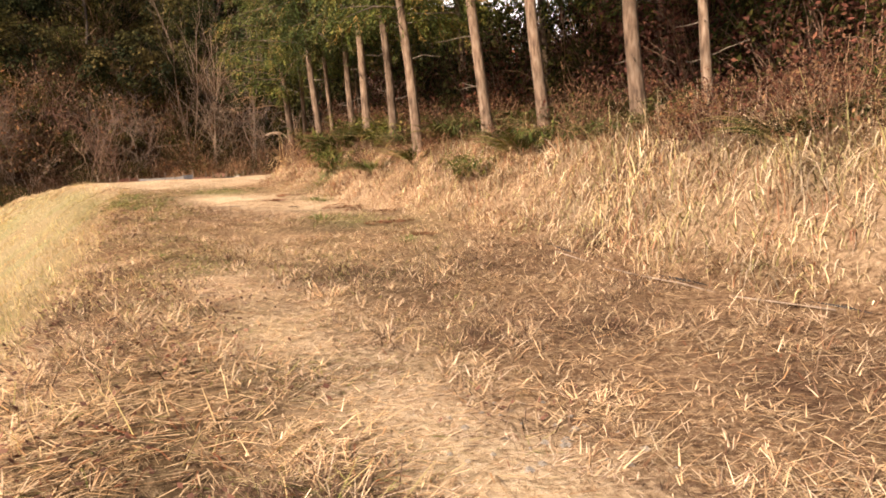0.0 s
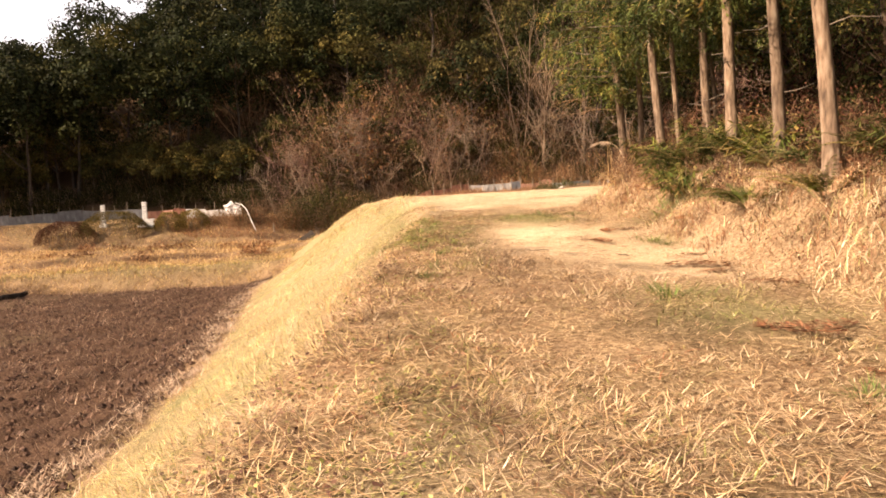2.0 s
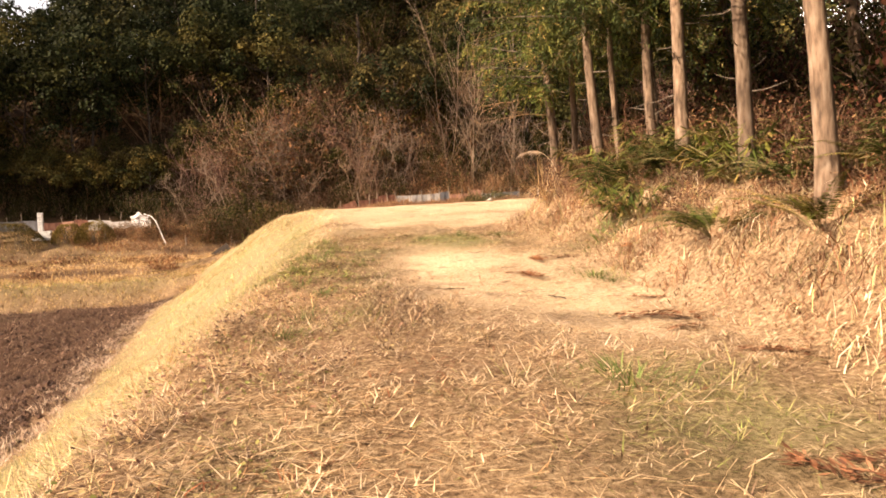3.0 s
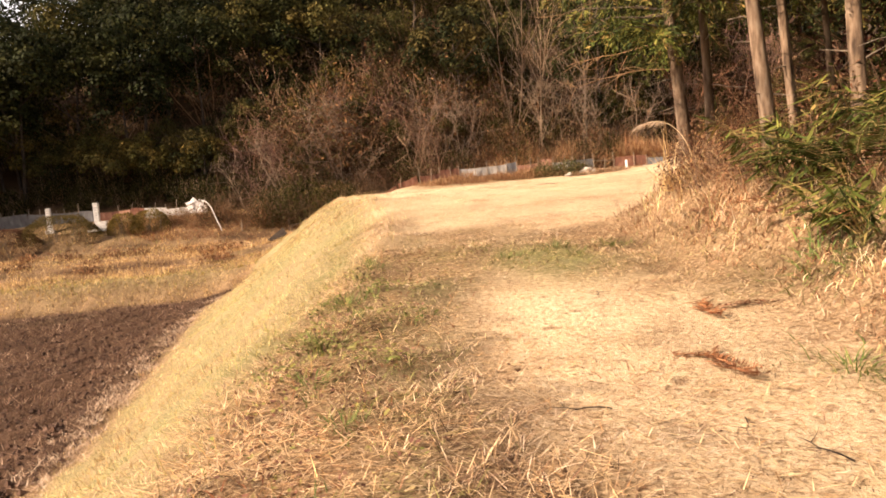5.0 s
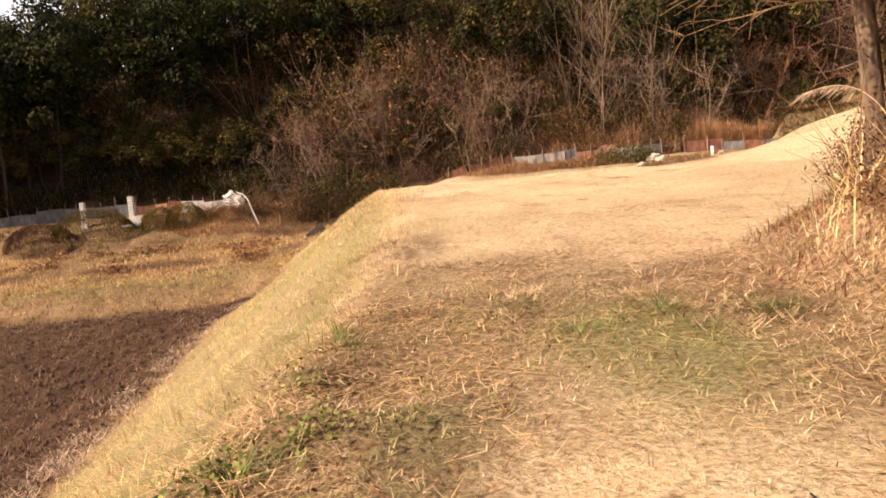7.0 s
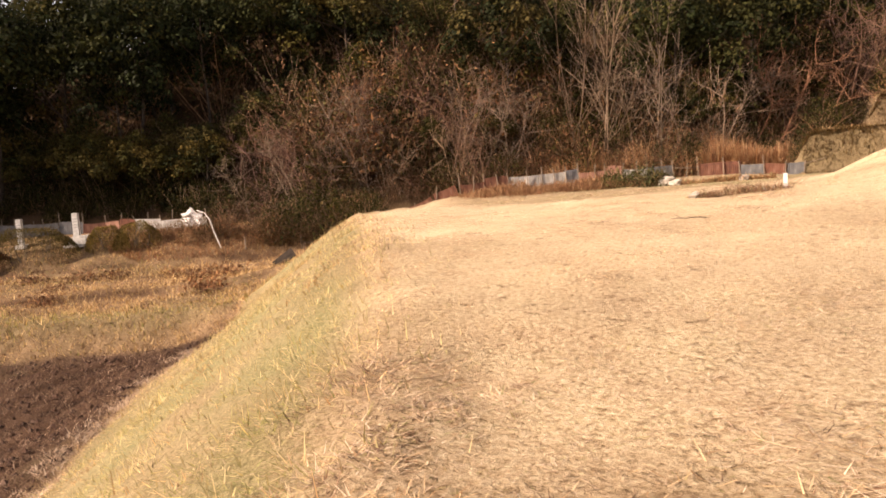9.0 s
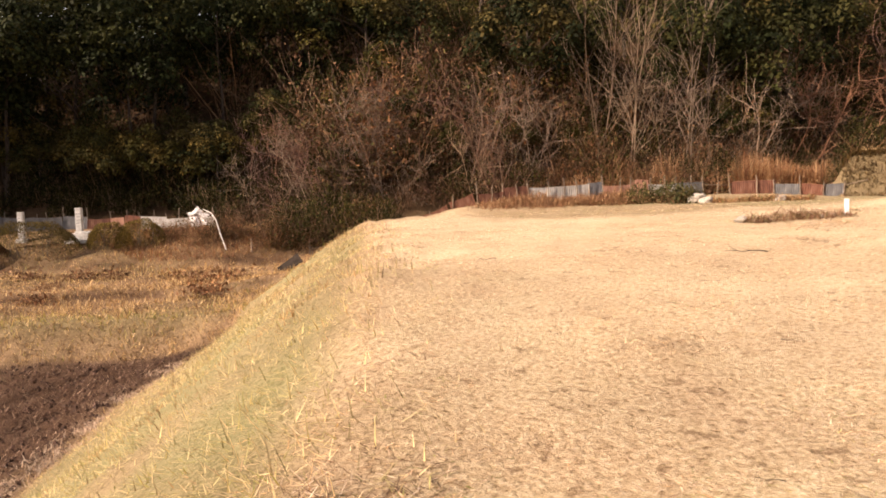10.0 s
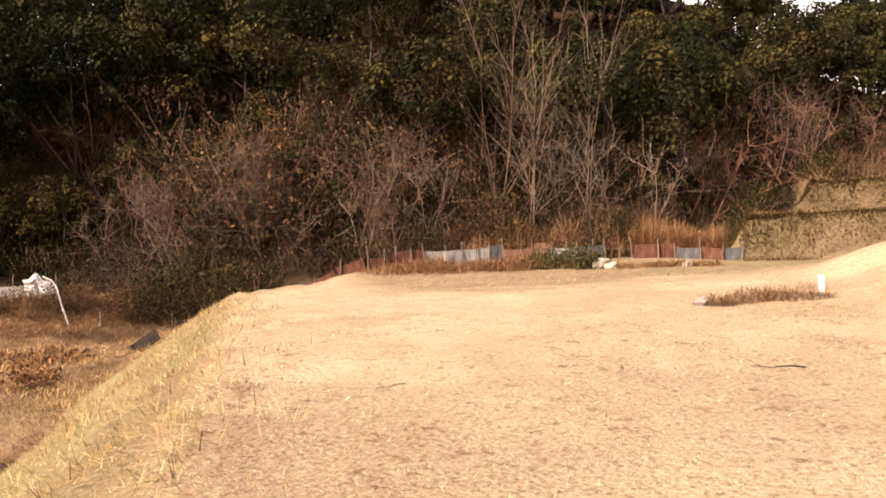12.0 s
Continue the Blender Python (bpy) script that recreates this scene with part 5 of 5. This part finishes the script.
sow(peb, [(0.5 + g.normal(0, 0.3), 2.45 + g.normal(0, 0.28), g.uniform(0.6, 1.4)) for _ in range(34)], 76, 0.012, 0.022)

wp = root("boundary_post", -9.42, 36.2, zat(-9.42, 36.2) - 0.05, 15, 1, "short white square plastic boundary post", "post")
part("shaft", box_bm(0.08, 0.08, 0.38, 0.01), MAT_WHITE, wp)
part("cap", box_bm(0.09, 0.09, 0.025, 0.008, (0, 0, 0.38)), MAT_WHITE, wp)
part("foot", box_bm(0.15, 0.15, 0.08, 0.02), MAT_ROCK, wp)

# two half-buried tubes standing for a dark gap and a pale stem ridge
hose = [(1.05, 7.4), (1.19, 6.97), (1.5, 6.4), (1.79, 5.92), (2.0, 5.45), (2.2, 5.05), (2.42, 4.7), (2.66, 4.34), (2.95, 3.9), (3.25, 3.3), (3.4, 2.6)]
hp = [(x, y, zat(x, y) - 0.006 + 0.02 * math.sin(i * 2.1)) for i, (x, y) in enumerate(hose)]
v, f = tubes([(hp, np.full(len(hp), 0.012))], 8)
tagged(new("hose", raw_mesh("hose", v, f, MAT_GAP, None, True)), "dark tube standing for the gap along the bank foot", "hose")
v, f = tubes([([(x - 0.10, y - 0.06, z + 0.0) for x, y, z in hp[1:8]], np.full(7, 0.007))], 8)
tagged(new("pipe", raw_mesh("pipe", v, f, MAT_WOOD, None, True)), "pale thin tube standing for stems along the bank foot", "pipe")


# ---- undergrowth on the bank under the cedars ----
def bamboo_meshes(seed, n, tall, colours, shares):
    """A clump of dwarf bamboo and fern: long drooping leaves on thin stems."""
    g = np.random.default_rng(seed)
    stems, cs, ax, sd = [], [], [], []
    for _ in range(26):
        a = g.uniform(0, 6.28)
        p, r = limb((0.2 * math.cos(a), 0.2 * math.sin(a), -0.05), (math.cos(a) * 0.6, math.sin(a) * 0.6, 1), tall * g.uniform(0.6, 1.1), 0.007, g, 0.2, 6, 0.12)
        stems.append((p, r))
        m = n // 26
        t = g.uniform(0.25, 1.0, m)
        base = np.stack([np.interp(t, np.linspace(0, 1, 6), p[:, j]) for j in range(3)], -1)
        b = a + g.normal(0, 1.1, m)
        way = np.stack([np.cos(b), np.sin(b), g.normal(-0.35, 0.35, m)], -1)
        way /= np.linalg.norm(way, axis=1)[:, None]
        L = g.uniform(0.14, 0.32, m)[:, None]
        cs.append(base + way * L * 0.5)
        ax.append(way * L)
        s = np.cross(way, np.array([0, 0, 1.0])) + 0.4 * unit(m, g)
        sd.append(s * g.uniform(0.018, 0.042, m)[:, None])
    k = sum(len(c) for c in cs)
    v, f, t = cards(np.concatenate(cs), np.concatenate(ax), np.concatenate(sd), palette(k, g, colours, shares))
    tv, tf = tubes(stems, 3)
    return raw_mesh("stemwork", tv, tf, MAT_TWIG, np.tile(np.array((0.22, 0.18, 0.08)), (len(tv), 1))), raw_mesh("foliage", v, f, MAT_LEAF, t)


def fern_meshes(seed, fronds, tall, colours, shares):
    """A clump of arching fern fronds, each a rib with paired pinnae that shorten to the tip."""
    g = np.random.default_rng(seed)
    stems, cs, ax, sd, ti = [], [], [], [], []
    for _ in range(fronds):
        a = g.uniform(0, 6.28)
        p, r = limb((0.10 * math.cos(a), 0.10 * math.sin(a), -0.05), (math.cos(a) * 0.75, math.sin(a) * 0.75, 1), tall * g.uniform(0.65, 1.15), 0.005, g, 0.12, 8, 0.17)
        stems.append((p, r))
        m = 34
        t = np.repeat(np.linspace(0.2, 1.0, m), 2)
        side = np.tile((1.0, -1.0), m)
        base = np.stack([np.interp(t, np.linspace(0, 1, 8), p[:, j]) for j in range(3)], -1)
        run = np.stack([np.interp(t, np.linspace(0, 1, 8), np.gradient(p[:, j])) for j in range(3)], -1)
        run /= np.linalg.norm(run, axis=1)[:, None]
        out = np.cross(run, np.array([0, 0, 1.0]))
        out /= np.linalg.norm(out, axis=1)[:, None] + 1e-6
        way = out * side[:, None] + run * 0.45 + np.array([0, 0, -0.25]) + 0.15 * unit(2 * m, g)
        way /= np.linalg.norm(way, axis=1)[:, None]
        L = (0.125 * tall * np.interp(t, (0.2, 0.4, 1.0), (0.6, 1.0, 0.15)) * g.uniform(0.8, 1.15, 2 * m))[:, None]
        cs.append(base + way * L * 0.5)
        ax.append(way * L)
        sd.append(run * np.maximum(L * 0.16, 0.011))
        ti.append(np.tile(palette(1, g, colours, shares), (2 * m, 1)))
    v, f, t = cards(np.concatenate(cs), np.concatenate(ax), np.concatenate(sd), np.concatenate(ti))
    tv, tf = tubes(stems, 3)
    return raw_mesh("stemwork", tv, tf, MAT_TWIG, np.tile(np.array((0.22, 0.18, 0.08)), (len(tv), 1))), raw_mesh("foliage", v, f, MAT_LEAF, t)


FERN = ((0.085, 0.115, 0.026), (0.14, 0.155, 0.04), (0.050, 0.072, 0.02), (0.26, 0.21, 0.08))
clump = [tree_kind("fern_clump", list(zip(("stemwork", "foliage"), make(120 + i, n, t, FERN, sh))), lab, "fern", "ferns under the cedars")
         for i, (make, n, t, sh, lab) in enumerate(((fern_meshes, 40, 0.95, (3, 2, 3, 0.2), "green fern clump with arching fronds under the cedars"), (fern_meshes, 30, 0.75, (2, 3, 2, 1), "yellowing fern clump on the bank"), (bamboo_meshes, 620, 0.85, (2, 3, 2, 1), "yellow-green dwarf bamboo clump under the cedars")))]
bramble = [tree_kind("bramble", list(zip(("stemwork", "foliage"), brush_meshes(130 + i, ((0.085, 0.034, 0.021), (0.125, 0.062, 0.034), (0.048, 0.025, 0.015), (0.19, 0.115, 0.06)), sh, 0.85, 0.6, n, 0.042, 40, 0.008))), lab, "bramble", "brambles on the bank")
           for i, (sh, n, lab) in enumerate((((3, 2, 2, 2), 1100, "tangled russet brambles and dead fern on the bank"), ((1, 3, 2, 3), 950, "dry tan bramble stems on the bank")))]
g = np.random.default_rng(77)
fs, bs = [], []
for u in np.arange(1.5, 20.5, 0.42):
    for off in (0.9, 1.5, 2.2, 3.0, 4.0):
        uu, vv = u + g.uniform(-0.3, 0.3), float(right_toe(u)) - off + g.uniform(-0.25, 0.25)
        x, y = xy_of(uu, vv)
        green = np.interp(uu, (1, 6, 8, 13, 14, 20), (0.12, 0.62, 0.75, 0.55, 0.75, 0.85)) * np.interp(off, (0.9, 1.5, 4), (0.25, 0.8, 1))
        if g.random() < 0.22:
            continue
        if g.random() < green and not (uu > 17.6 and off < 2.7):
            fs.append((int(g.choice(3, p=(0.62, 0.22, 0.16) if uu > 11 else (0.45, 0.2, 0.35))), spot(x, y, g.uniform(0, 360), g.uniform(0.65, 1.15) * np.interp(uu, (12, 15), (1, 1.25)), 0.02)))
        elif off > 1 or uu > 8:
            bs.append((int(g.random() < 0.5), spot(x, y, g.uniform(0, 360), g.uniform(0.5, 1.05) * (1.25 if off > 2 else 0.9), 0.02)))
plant_copies(clump, fs)
plant_copies(bramble, bs)

# the slope behind the cedars
UNDER = [tree_kind("shrub", list(zip(("stemwork", "foliage"), brush_meshes(140 + i, col, sh, 2.2, 1.4, n, 0.095, 30, 0.014))), lab, "shrub", "shrubs behind the cedars")
         for i, (col, sh, n, lab) in enumerate(((GREENS, (3, 3, 2, 2), 2300, "dark-green evergreen shrub in the cedar shade"), (((0.12, 0.05, 0.036), (0.17, 0.08, 0.05), (0.075, 0.035, 0.027), (0.05, 0.05, 0.018)), (3, 2, 2, 1), 2200, "dark-red winter shrub in the cedar shade")))]
sp = []
for u in np.arange(-3, 27, 1.5):
    for off in (5.2, 7.2, 9.6, 12.5):
        uu, vv = u + g.uniform(-0.6, 0.6), float(right_toe(min(u, 20.5))) - off + g.uniform(-0.7, 0.7)
        if uu > 21 and off < 6:
            continue
        x, y = xy_of(uu, vv)
        sp.append((int(g.random() < np.interp(uu, (0, 5, 9), (0.7, 0.6, 0.3))), spot(x, y, g.uniform(0, 360), g.uniform(0.7, 1.3))))
plant_copies(UNDER, sp)
for u, v, k, s in ((36, -28.6, 1, 1.3), (40.3, -29.6, 2, 1.2), (-4, -15, 0, 0.9), (0, -17, 1, 1.0), (4, -18.5, 2, 0.9), (8, -20, 3, 1.2), (12, -21, 0, 0.9), (16, -22, 1, 1.1), (20, -23, 2, 0.9), (-7, -11, 3, 1.0), (2, -25, 0, 1.1), (9, -27, 2, 1.1), (16, -29, 0, 1.1), (23, -29, 1, 1.1), (-4, -23, 1, 1.1)):
    x, y = xy_of(u, v)
    s *= 0.85
    m = spot(x, y, u * 37, s)
    c = copy_thing(EVERGREEN[k], m)
    c.scale = (s, s, s)
    tagged(c, "dark evergreen tree on the slope behind the cedars")

pampas = thing("pampas_clump", arching_meshes(81, 64, 1.2, 0.016, STRAW, (3, 2, 1), (0.35, 1.15), spread=0.07), "arching clump of pale dead pampas leaves by the first cedar", "pampas grass", "")
tagged(pampas, kind="stuff")
sow(pampas, ((-4.95, 19.85, 0.9), (-4.6, 19.55, 0.7)), 82, 0.95, 1.05)


def pampas_stalk(x, y, rise, reach, rz):
    """One dead stalk that bows over, with a frayed plume at its end."""
    g = np.random.default_rng(84)
    e = root("pampas_stalk", x, y, zat(x, y) - 0.05, rz, 1, "pale bowed pampas stalk with a frayed plume", "pampas grass")
    t = np.linspace(0, 1, 14)
    p = np.stack([reach * t ** 1.6, 0.05 * np.sin(3 * t), rise * np.sin(np.minimum(t * 1.95, 2.0))], -1)
    v, f = tubes([(p, np.linspace(0.007, 0.003, 14))], 5)
    put("stalk", raw_mesh("stalk", v, f, MAT_TWIG, np.tile(np.array((0.66, 0.52, 0.32)), (len(v), 1))), e)
    n = 260
    q = g.uniform(0.62, 1.0, n)
    base = np.stack([np.interp(q, t, p[:, i]) for i in range(3)], -1)
    way = np.array((0.8, 0, -0.55)) + 0.45 * unit(n, g)
    L = g.uniform(0.05, 0.13, n)[:, None]
    side = np.cross(way, unit(n, g)) * 0.006
    v, f, c = cards(base + way * L * 0.5, way * L, side, palette(n, g, ((0.78, 0.66, 0.46), (0.62, 0.48, 0.30)), (2, 1)))
    put("plume", raw_mesh("plume", v, f, MAT_GRASS, c), e)


pampas_stalk(-4.62, 19.85, 0.75, 0.75, 200)

# weeds heaped by the white post
g = np.random.default_rng(83)
n = 2600
a, r = g.uniform(0, 6.28, n), np.sqrt(g.random(n))
lump = g.integers(0, 4, n)
hx = np.array((-11.1, -10.65, -10.2, -9.8))[lump] + np.array((0.32, 0.45, 0.4, 0.55))[lump] * r * np.cos(a)
hy = np.array((35.5, 36.0, 36.3, 36.0))[lump] + 0.45 * r * np.sin(a)
stuff("weed_heap", *blades(hx, hy, height(hx, hy) + np.array((0.10, 0.20, 0.15, 0.08))[lump] * (1 - r ** 2) * g.random(n), 0.2 * g.uniform(0.3, 1.5, n), 0.012 * g.uniform(0.6, 1.5, n), g.uniform(0.4, 1.55, n), g.uniform(0, 6.28, n), palette(n, g, ((0.34, 0.19, 0.11), (0.22, 0.12, 0.07), (0.48, 0.34, 0.19), (0.20, 0.20, 0.08)), (3, 2, 2, 1)), 0.8, 2), MAT_GRASS, "low heap of pulled brown weeds on the field edge", "weed heap")
# dead growth heaped along the sheet fence
n = 15000
t = g.random(n)
fx, fy = -27.2 + 9.4 * t + g.normal(0, 0.9, n) * 0.62, 53.2 + 5.6 * t - g.normal(0, 0.9, n) * 0.78
rise = np.exp(-((t - 0.45) / 0.33) ** 4)
stuff("dry_weeds", *blades(fx, fy, height(fx, fy) + 0.42 * rise * wob(fx, fy, 1.3) * 1.5 * g.random(n) ** 1.5, 0.28 * g.uniform(0.5, 1.5, n), 0.03 * g.uniform(0.6, 1.5, n), g.uniform(0.1, 1.4, n), g.uniform(0, 6.28, n), palette(n, g, ((0.36, 0.20, 0.095), (0.26, 0.125, 0.06), (0.50, 0.33, 0.16)), (3, 2, 2)), 0.9, 2), MAT_GRASS, "russet dead weeds heaped before the sheet fence", "weeds")
# rough grass on the stepped banks beyond the fence
n = 110000
fx, fy = g.uniform(-12, 20, n), np.where(g.random(n) < 0.7, np.where(g.random(n) < 0.5, 65.05, 72.25) + g.uniform(-0.8, 0.8, n), g.uniform(63.5, 80, n))
ok = (fy > 64.2) & (fx > -11)
fx, fy = fx[ok], fy[ok]
n = len(fx)
# blades on the step faces get a darker palette than those on top
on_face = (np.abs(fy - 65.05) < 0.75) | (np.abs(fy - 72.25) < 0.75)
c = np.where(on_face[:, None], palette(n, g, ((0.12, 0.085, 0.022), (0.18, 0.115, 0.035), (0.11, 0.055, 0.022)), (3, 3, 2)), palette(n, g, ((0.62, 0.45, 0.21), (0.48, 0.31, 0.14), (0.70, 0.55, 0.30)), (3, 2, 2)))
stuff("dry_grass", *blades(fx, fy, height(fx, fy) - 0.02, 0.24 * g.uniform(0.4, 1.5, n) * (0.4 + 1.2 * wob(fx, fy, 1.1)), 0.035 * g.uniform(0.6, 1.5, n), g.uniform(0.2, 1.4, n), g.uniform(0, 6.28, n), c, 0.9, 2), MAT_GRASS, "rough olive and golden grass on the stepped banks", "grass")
# orange reeds behind the fence
n = 20000
t = g.random(n)
fx = np.interp(t, (0, 0.5, 1), (-27.0, -18.0, -11.9)) + g.normal(0, 0.4, n)
fy = np.interp(t, (0, 0.5, 1), (57.6, 64.2, 67.0)) + np.abs(g.normal(0, 1.3, n))
c = palette(n, g, ((0.58, 0.34, 0.15), (0.40, 0.19, 0.085), (0.68, 0.47, 0.24), (0.26, 0.13, 0.07)), (3, 2, 3, 1))
stuff("reeds", *blades(fx, fy, height(fx, fy), np.interp(t, (0, 0.3, 1), (0.8, 1.9, 2.1)) * (0.35 + 1.1 * wob(fx, fy, 1.4)) * g.uniform(0.5, 1.25, n), 0.04 * g.uniform(0.5, 1.4, n), np.abs(g.normal(0.4, 0.35, n)), g.uniform(0, 6.28, n), c, 1.2, 3), MAT_GRASS, "tall orange dead reeds standing behind the sheet fence", "reeds")
dark_bush = [tree_kind("shrub", list(zip(("stemwork", "foliage"), brush_meshes(150, ((0.075, 0.075, 0.03), (0.12, 0.105, 0.045), (0.05, 0.055, 0.02)), (2, 2, 1), 1.3, 1.2, 1500))), "low dusky-green bush by the pale boulders", "shrub", "bushes by the fence")]
plant_copies(dark_bush, [(0, spot(-18.6, 57.4, 10, 1.0)), (0, spot(-20.0, 56.9, 80, 0.85)), (0, spot(-17.8, 58.3, 150, 0.7))])
# dead growth on the slope below the white sheeting
n = 9000
fx, fy = g.uniform(-47.5, -39, n), g.uniform(42.5, 48.5, n)
ok = (height(fx, fy) > 0.75) & (fy < hill_foot(fx) + 0.5)
fx, fy = fx[ok], fy[ok]
n = len(fx)
stuff("dry_weeds", *blades(fx, fy, height(fx, fy) - 0.02, 0.32 * g.uniform(0.5, 1.5, n), 0.03 * g.uniform(0.6, 1.5, n), g.uniform(0.3, 1.5, n), g.uniform(0, 6.28, n), palette(n, g, ((0.34, 0.165, 0.08), (0.24, 0.11, 0.055), (0.46, 0.27, 0.13)), (3, 2, 1)), 0.9, 2), MAT_GRASS, "red-brown dead bracken covering the slope", "weeds")
# brown weed clumps standing for dark notches and clods in the stepped fields
notch_weed = [tree_kind("withered_weed", list(zip(("stemwork", "foliage"), brush_meshes(160, ((0.22, 0.12, 0.065), (0.15, 0.08, 0.045), (0.32, 0.20, 0.11)), (2, 2, 1), 0.30, 1.0, 420))), "flat brown weeds standing for dark clods and notches in the field", "weed", "weeds on the lower fields")]
plant_copies(notch_weed, [(0, spot(x, y, 30 * i, s)) for i, (x, y, s) in enumerate(((-36.5, 43.0, 1.1), (-37.6, 42.2, 0.9), (-35.2, 40.6, 1.1), (-34.4, 40.0, 0.9), (-43.0, 39.2, 1.0), (-41.8, 40.2, 0.9), (-45.5, 38.0, 1.0), (-40.5, 35.6, 0.9), (-44.8, 34.2, 1.0), (-42.0, 37.0, 0.7), (-47.6, 36.6, 0.9), (-39.4, 41.8, 0.8), (-46.8, 33.2, 0.8)))])
for x, y, s, k in ((-41.0, 45.7, 0.4, 0), (-42.0, 45.3, 0.5, 1), (-43.0, 45.1, 0.45, 0), (-44.0, 44.9, 0.45, 1), (-42.6, 46.2, 0.5, 0), (-43.8, 46.0, 0.45, 1), (-45.0, 45.2, 0.4, 0), (-41.6, 46.5, 0.55, 1), (-37.6, 48.9, 0.85, 3), (-36.4, 49.8, 0.95, 3), (-35.0, 50.6, 0.95, 3), (-33.6, 51.4, 0.9, 3), (-38.6, 48.6, 0.6, 3), (-38.0, 50.3, 0.9, 3), (-36.8, 51.0, 0.9, 3), (-35.6, 51.8, 0.8, 3), (-39.2, 49.6, 0.75, 3), (-34.2, 52.6, 0.8, 3), (-44.6, 49.6, 0.85, 3), (-43.4, 50.2, 1.0, 3), (-41.4, 46.4, 0.42, 3), (-40.9, 47.0, 0.45, 0), (-42.3, 48.6, 0.6, 0), (-8.5, 75.2, 0.8, 3), (-6.0, 75.8, 0.9, 3), (-3.2, 76.2, 0.8, 1), (-10.4, 70.0, 0.8, 3), (-10.8, 67.6, 0.7, 3), (-11.2, 66.2, 0.5, 3), (-9.9, 72.2, 0.9, 3), (0.5, 76.6, 0.9, 3), (3.5, 77.0, 0.9, 3)):
    copy_thing(BRUSH[k], spot(x, y, x * 40, s)).scale = (s, s, s)
# pulled growth strewn beside the boulders
n = 4200
fx, fy = g.uniform(-16.6, -11.8, n), 57.8 + g.normal(0, 0.5, n)
stuff("dry_weeds", *blades(fx, fy, height(fx, fy) + 0.3 * wob(fx, fy, 1.0) * g.random(n), 0.28 * g.uniform(0.5, 1.5, n), 0.028 * g.uniform(0.6, 1.5, n), g.uniform(0.5, 1.5, n), g.uniform(0, 6.28, n), palette(n, g, ((0.38, 0.22, 0.11), (0.25, 0.13, 0.065), (0.50, 0.35, 0.18), (0.22, 0.21, 0.08)), (3, 2, 2, 1)), 0.9, 2), MAT_GRASS, "brown pulled weeds strewn beside pale boulders", "weeds")
for i in range(56):
    if i < 26:
        t = g.random()
        x, y, s = -41.0 + 6.5 * t + g.normal(0, 0.4), 46.6 + 3.4 * t + abs(g.normal(0, 0.9)), g.uniform(0.35, 0.75)
    else:
        x = g.uniform(-29, -11)
        y, s = float(hill_foot(x)) + g.uniform(-0.8, 3.0), g.uniform(0.5, 1.0)
    copy_thing(BRUSH[int(g.choice((0, 1, 2, 3), p=(0.4, 0.35, 0.1, 0.15)))], spot(x, y, g.uniform(0, 360), s)).scale = (s, s, s)
# tall trees beyond the plot, which keep it in shade
tall = [(-58.8, 39.6, 7, 1.0), (-57.0, 42.8, 7, 1.05), (-62.2, 35.6, 8, 1.0), (-61.5, 38.8, 7, 1.0), (-65, 31.0, 8, 0.95), (-66, 36, 8, 0.95), (-60, 42.0, 8, 1.0), (-55.0, 46.5, 7, 1.0), (-51.5, 49.8, 8, 1.0),
        (-48.5, 53.5, 7, 0.85), (-53, 54, 8, 1.1), (-45.5, 58, 8, 0.9), (-68, 29, 8, 0.95), (-72, 33, 7, 0.8)]
for i in range(22):
    x = -62 + 19 * i / 21 + g.uniform(-0.6, 0.6)
    tall.append((x, float(hill_foot(x)) + g.uniform(1.5, 6.5), 3, g.uniform(0.5, 0.8)))
# shrubs added to fill the dark hollow, its shade put in as 0.7 greens
darkened_shrub = [tree_kind("shrub", list(zip(("stemwork", "foliage"), brush_meshes(171, tuple(tuple(q * 0.7 for q in c) for c in GREENS), (3, 3, 2, 1), 2.6, 1.5, 1800, 0.17))), "evergreen shrub behind the plot fence, leaves darkened for shade", "shrub", "shrubs behind the plot fence")]
sp = []
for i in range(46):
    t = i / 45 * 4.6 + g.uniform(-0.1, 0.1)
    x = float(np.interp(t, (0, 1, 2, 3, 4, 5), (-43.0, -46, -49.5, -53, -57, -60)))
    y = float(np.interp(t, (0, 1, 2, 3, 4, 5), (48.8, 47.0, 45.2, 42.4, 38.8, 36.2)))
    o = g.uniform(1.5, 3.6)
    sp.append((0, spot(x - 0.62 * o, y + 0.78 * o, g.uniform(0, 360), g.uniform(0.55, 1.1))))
plant_copies(darkened_shrub, sp)
used = set()
for x, y, k, s in tall:
    c = EVERGREEN[k]
    if k > 6 and k not in used:
        used.add(k)
        c.matrix_world = spot(x, y, x * 31, s)
    else:
        c = copy_thing(c, spot(x, y, x * 31, s))
        c.scale = (s, s, s)
    tagged(c, "tall dark evergreen tree overhanging the small plot")
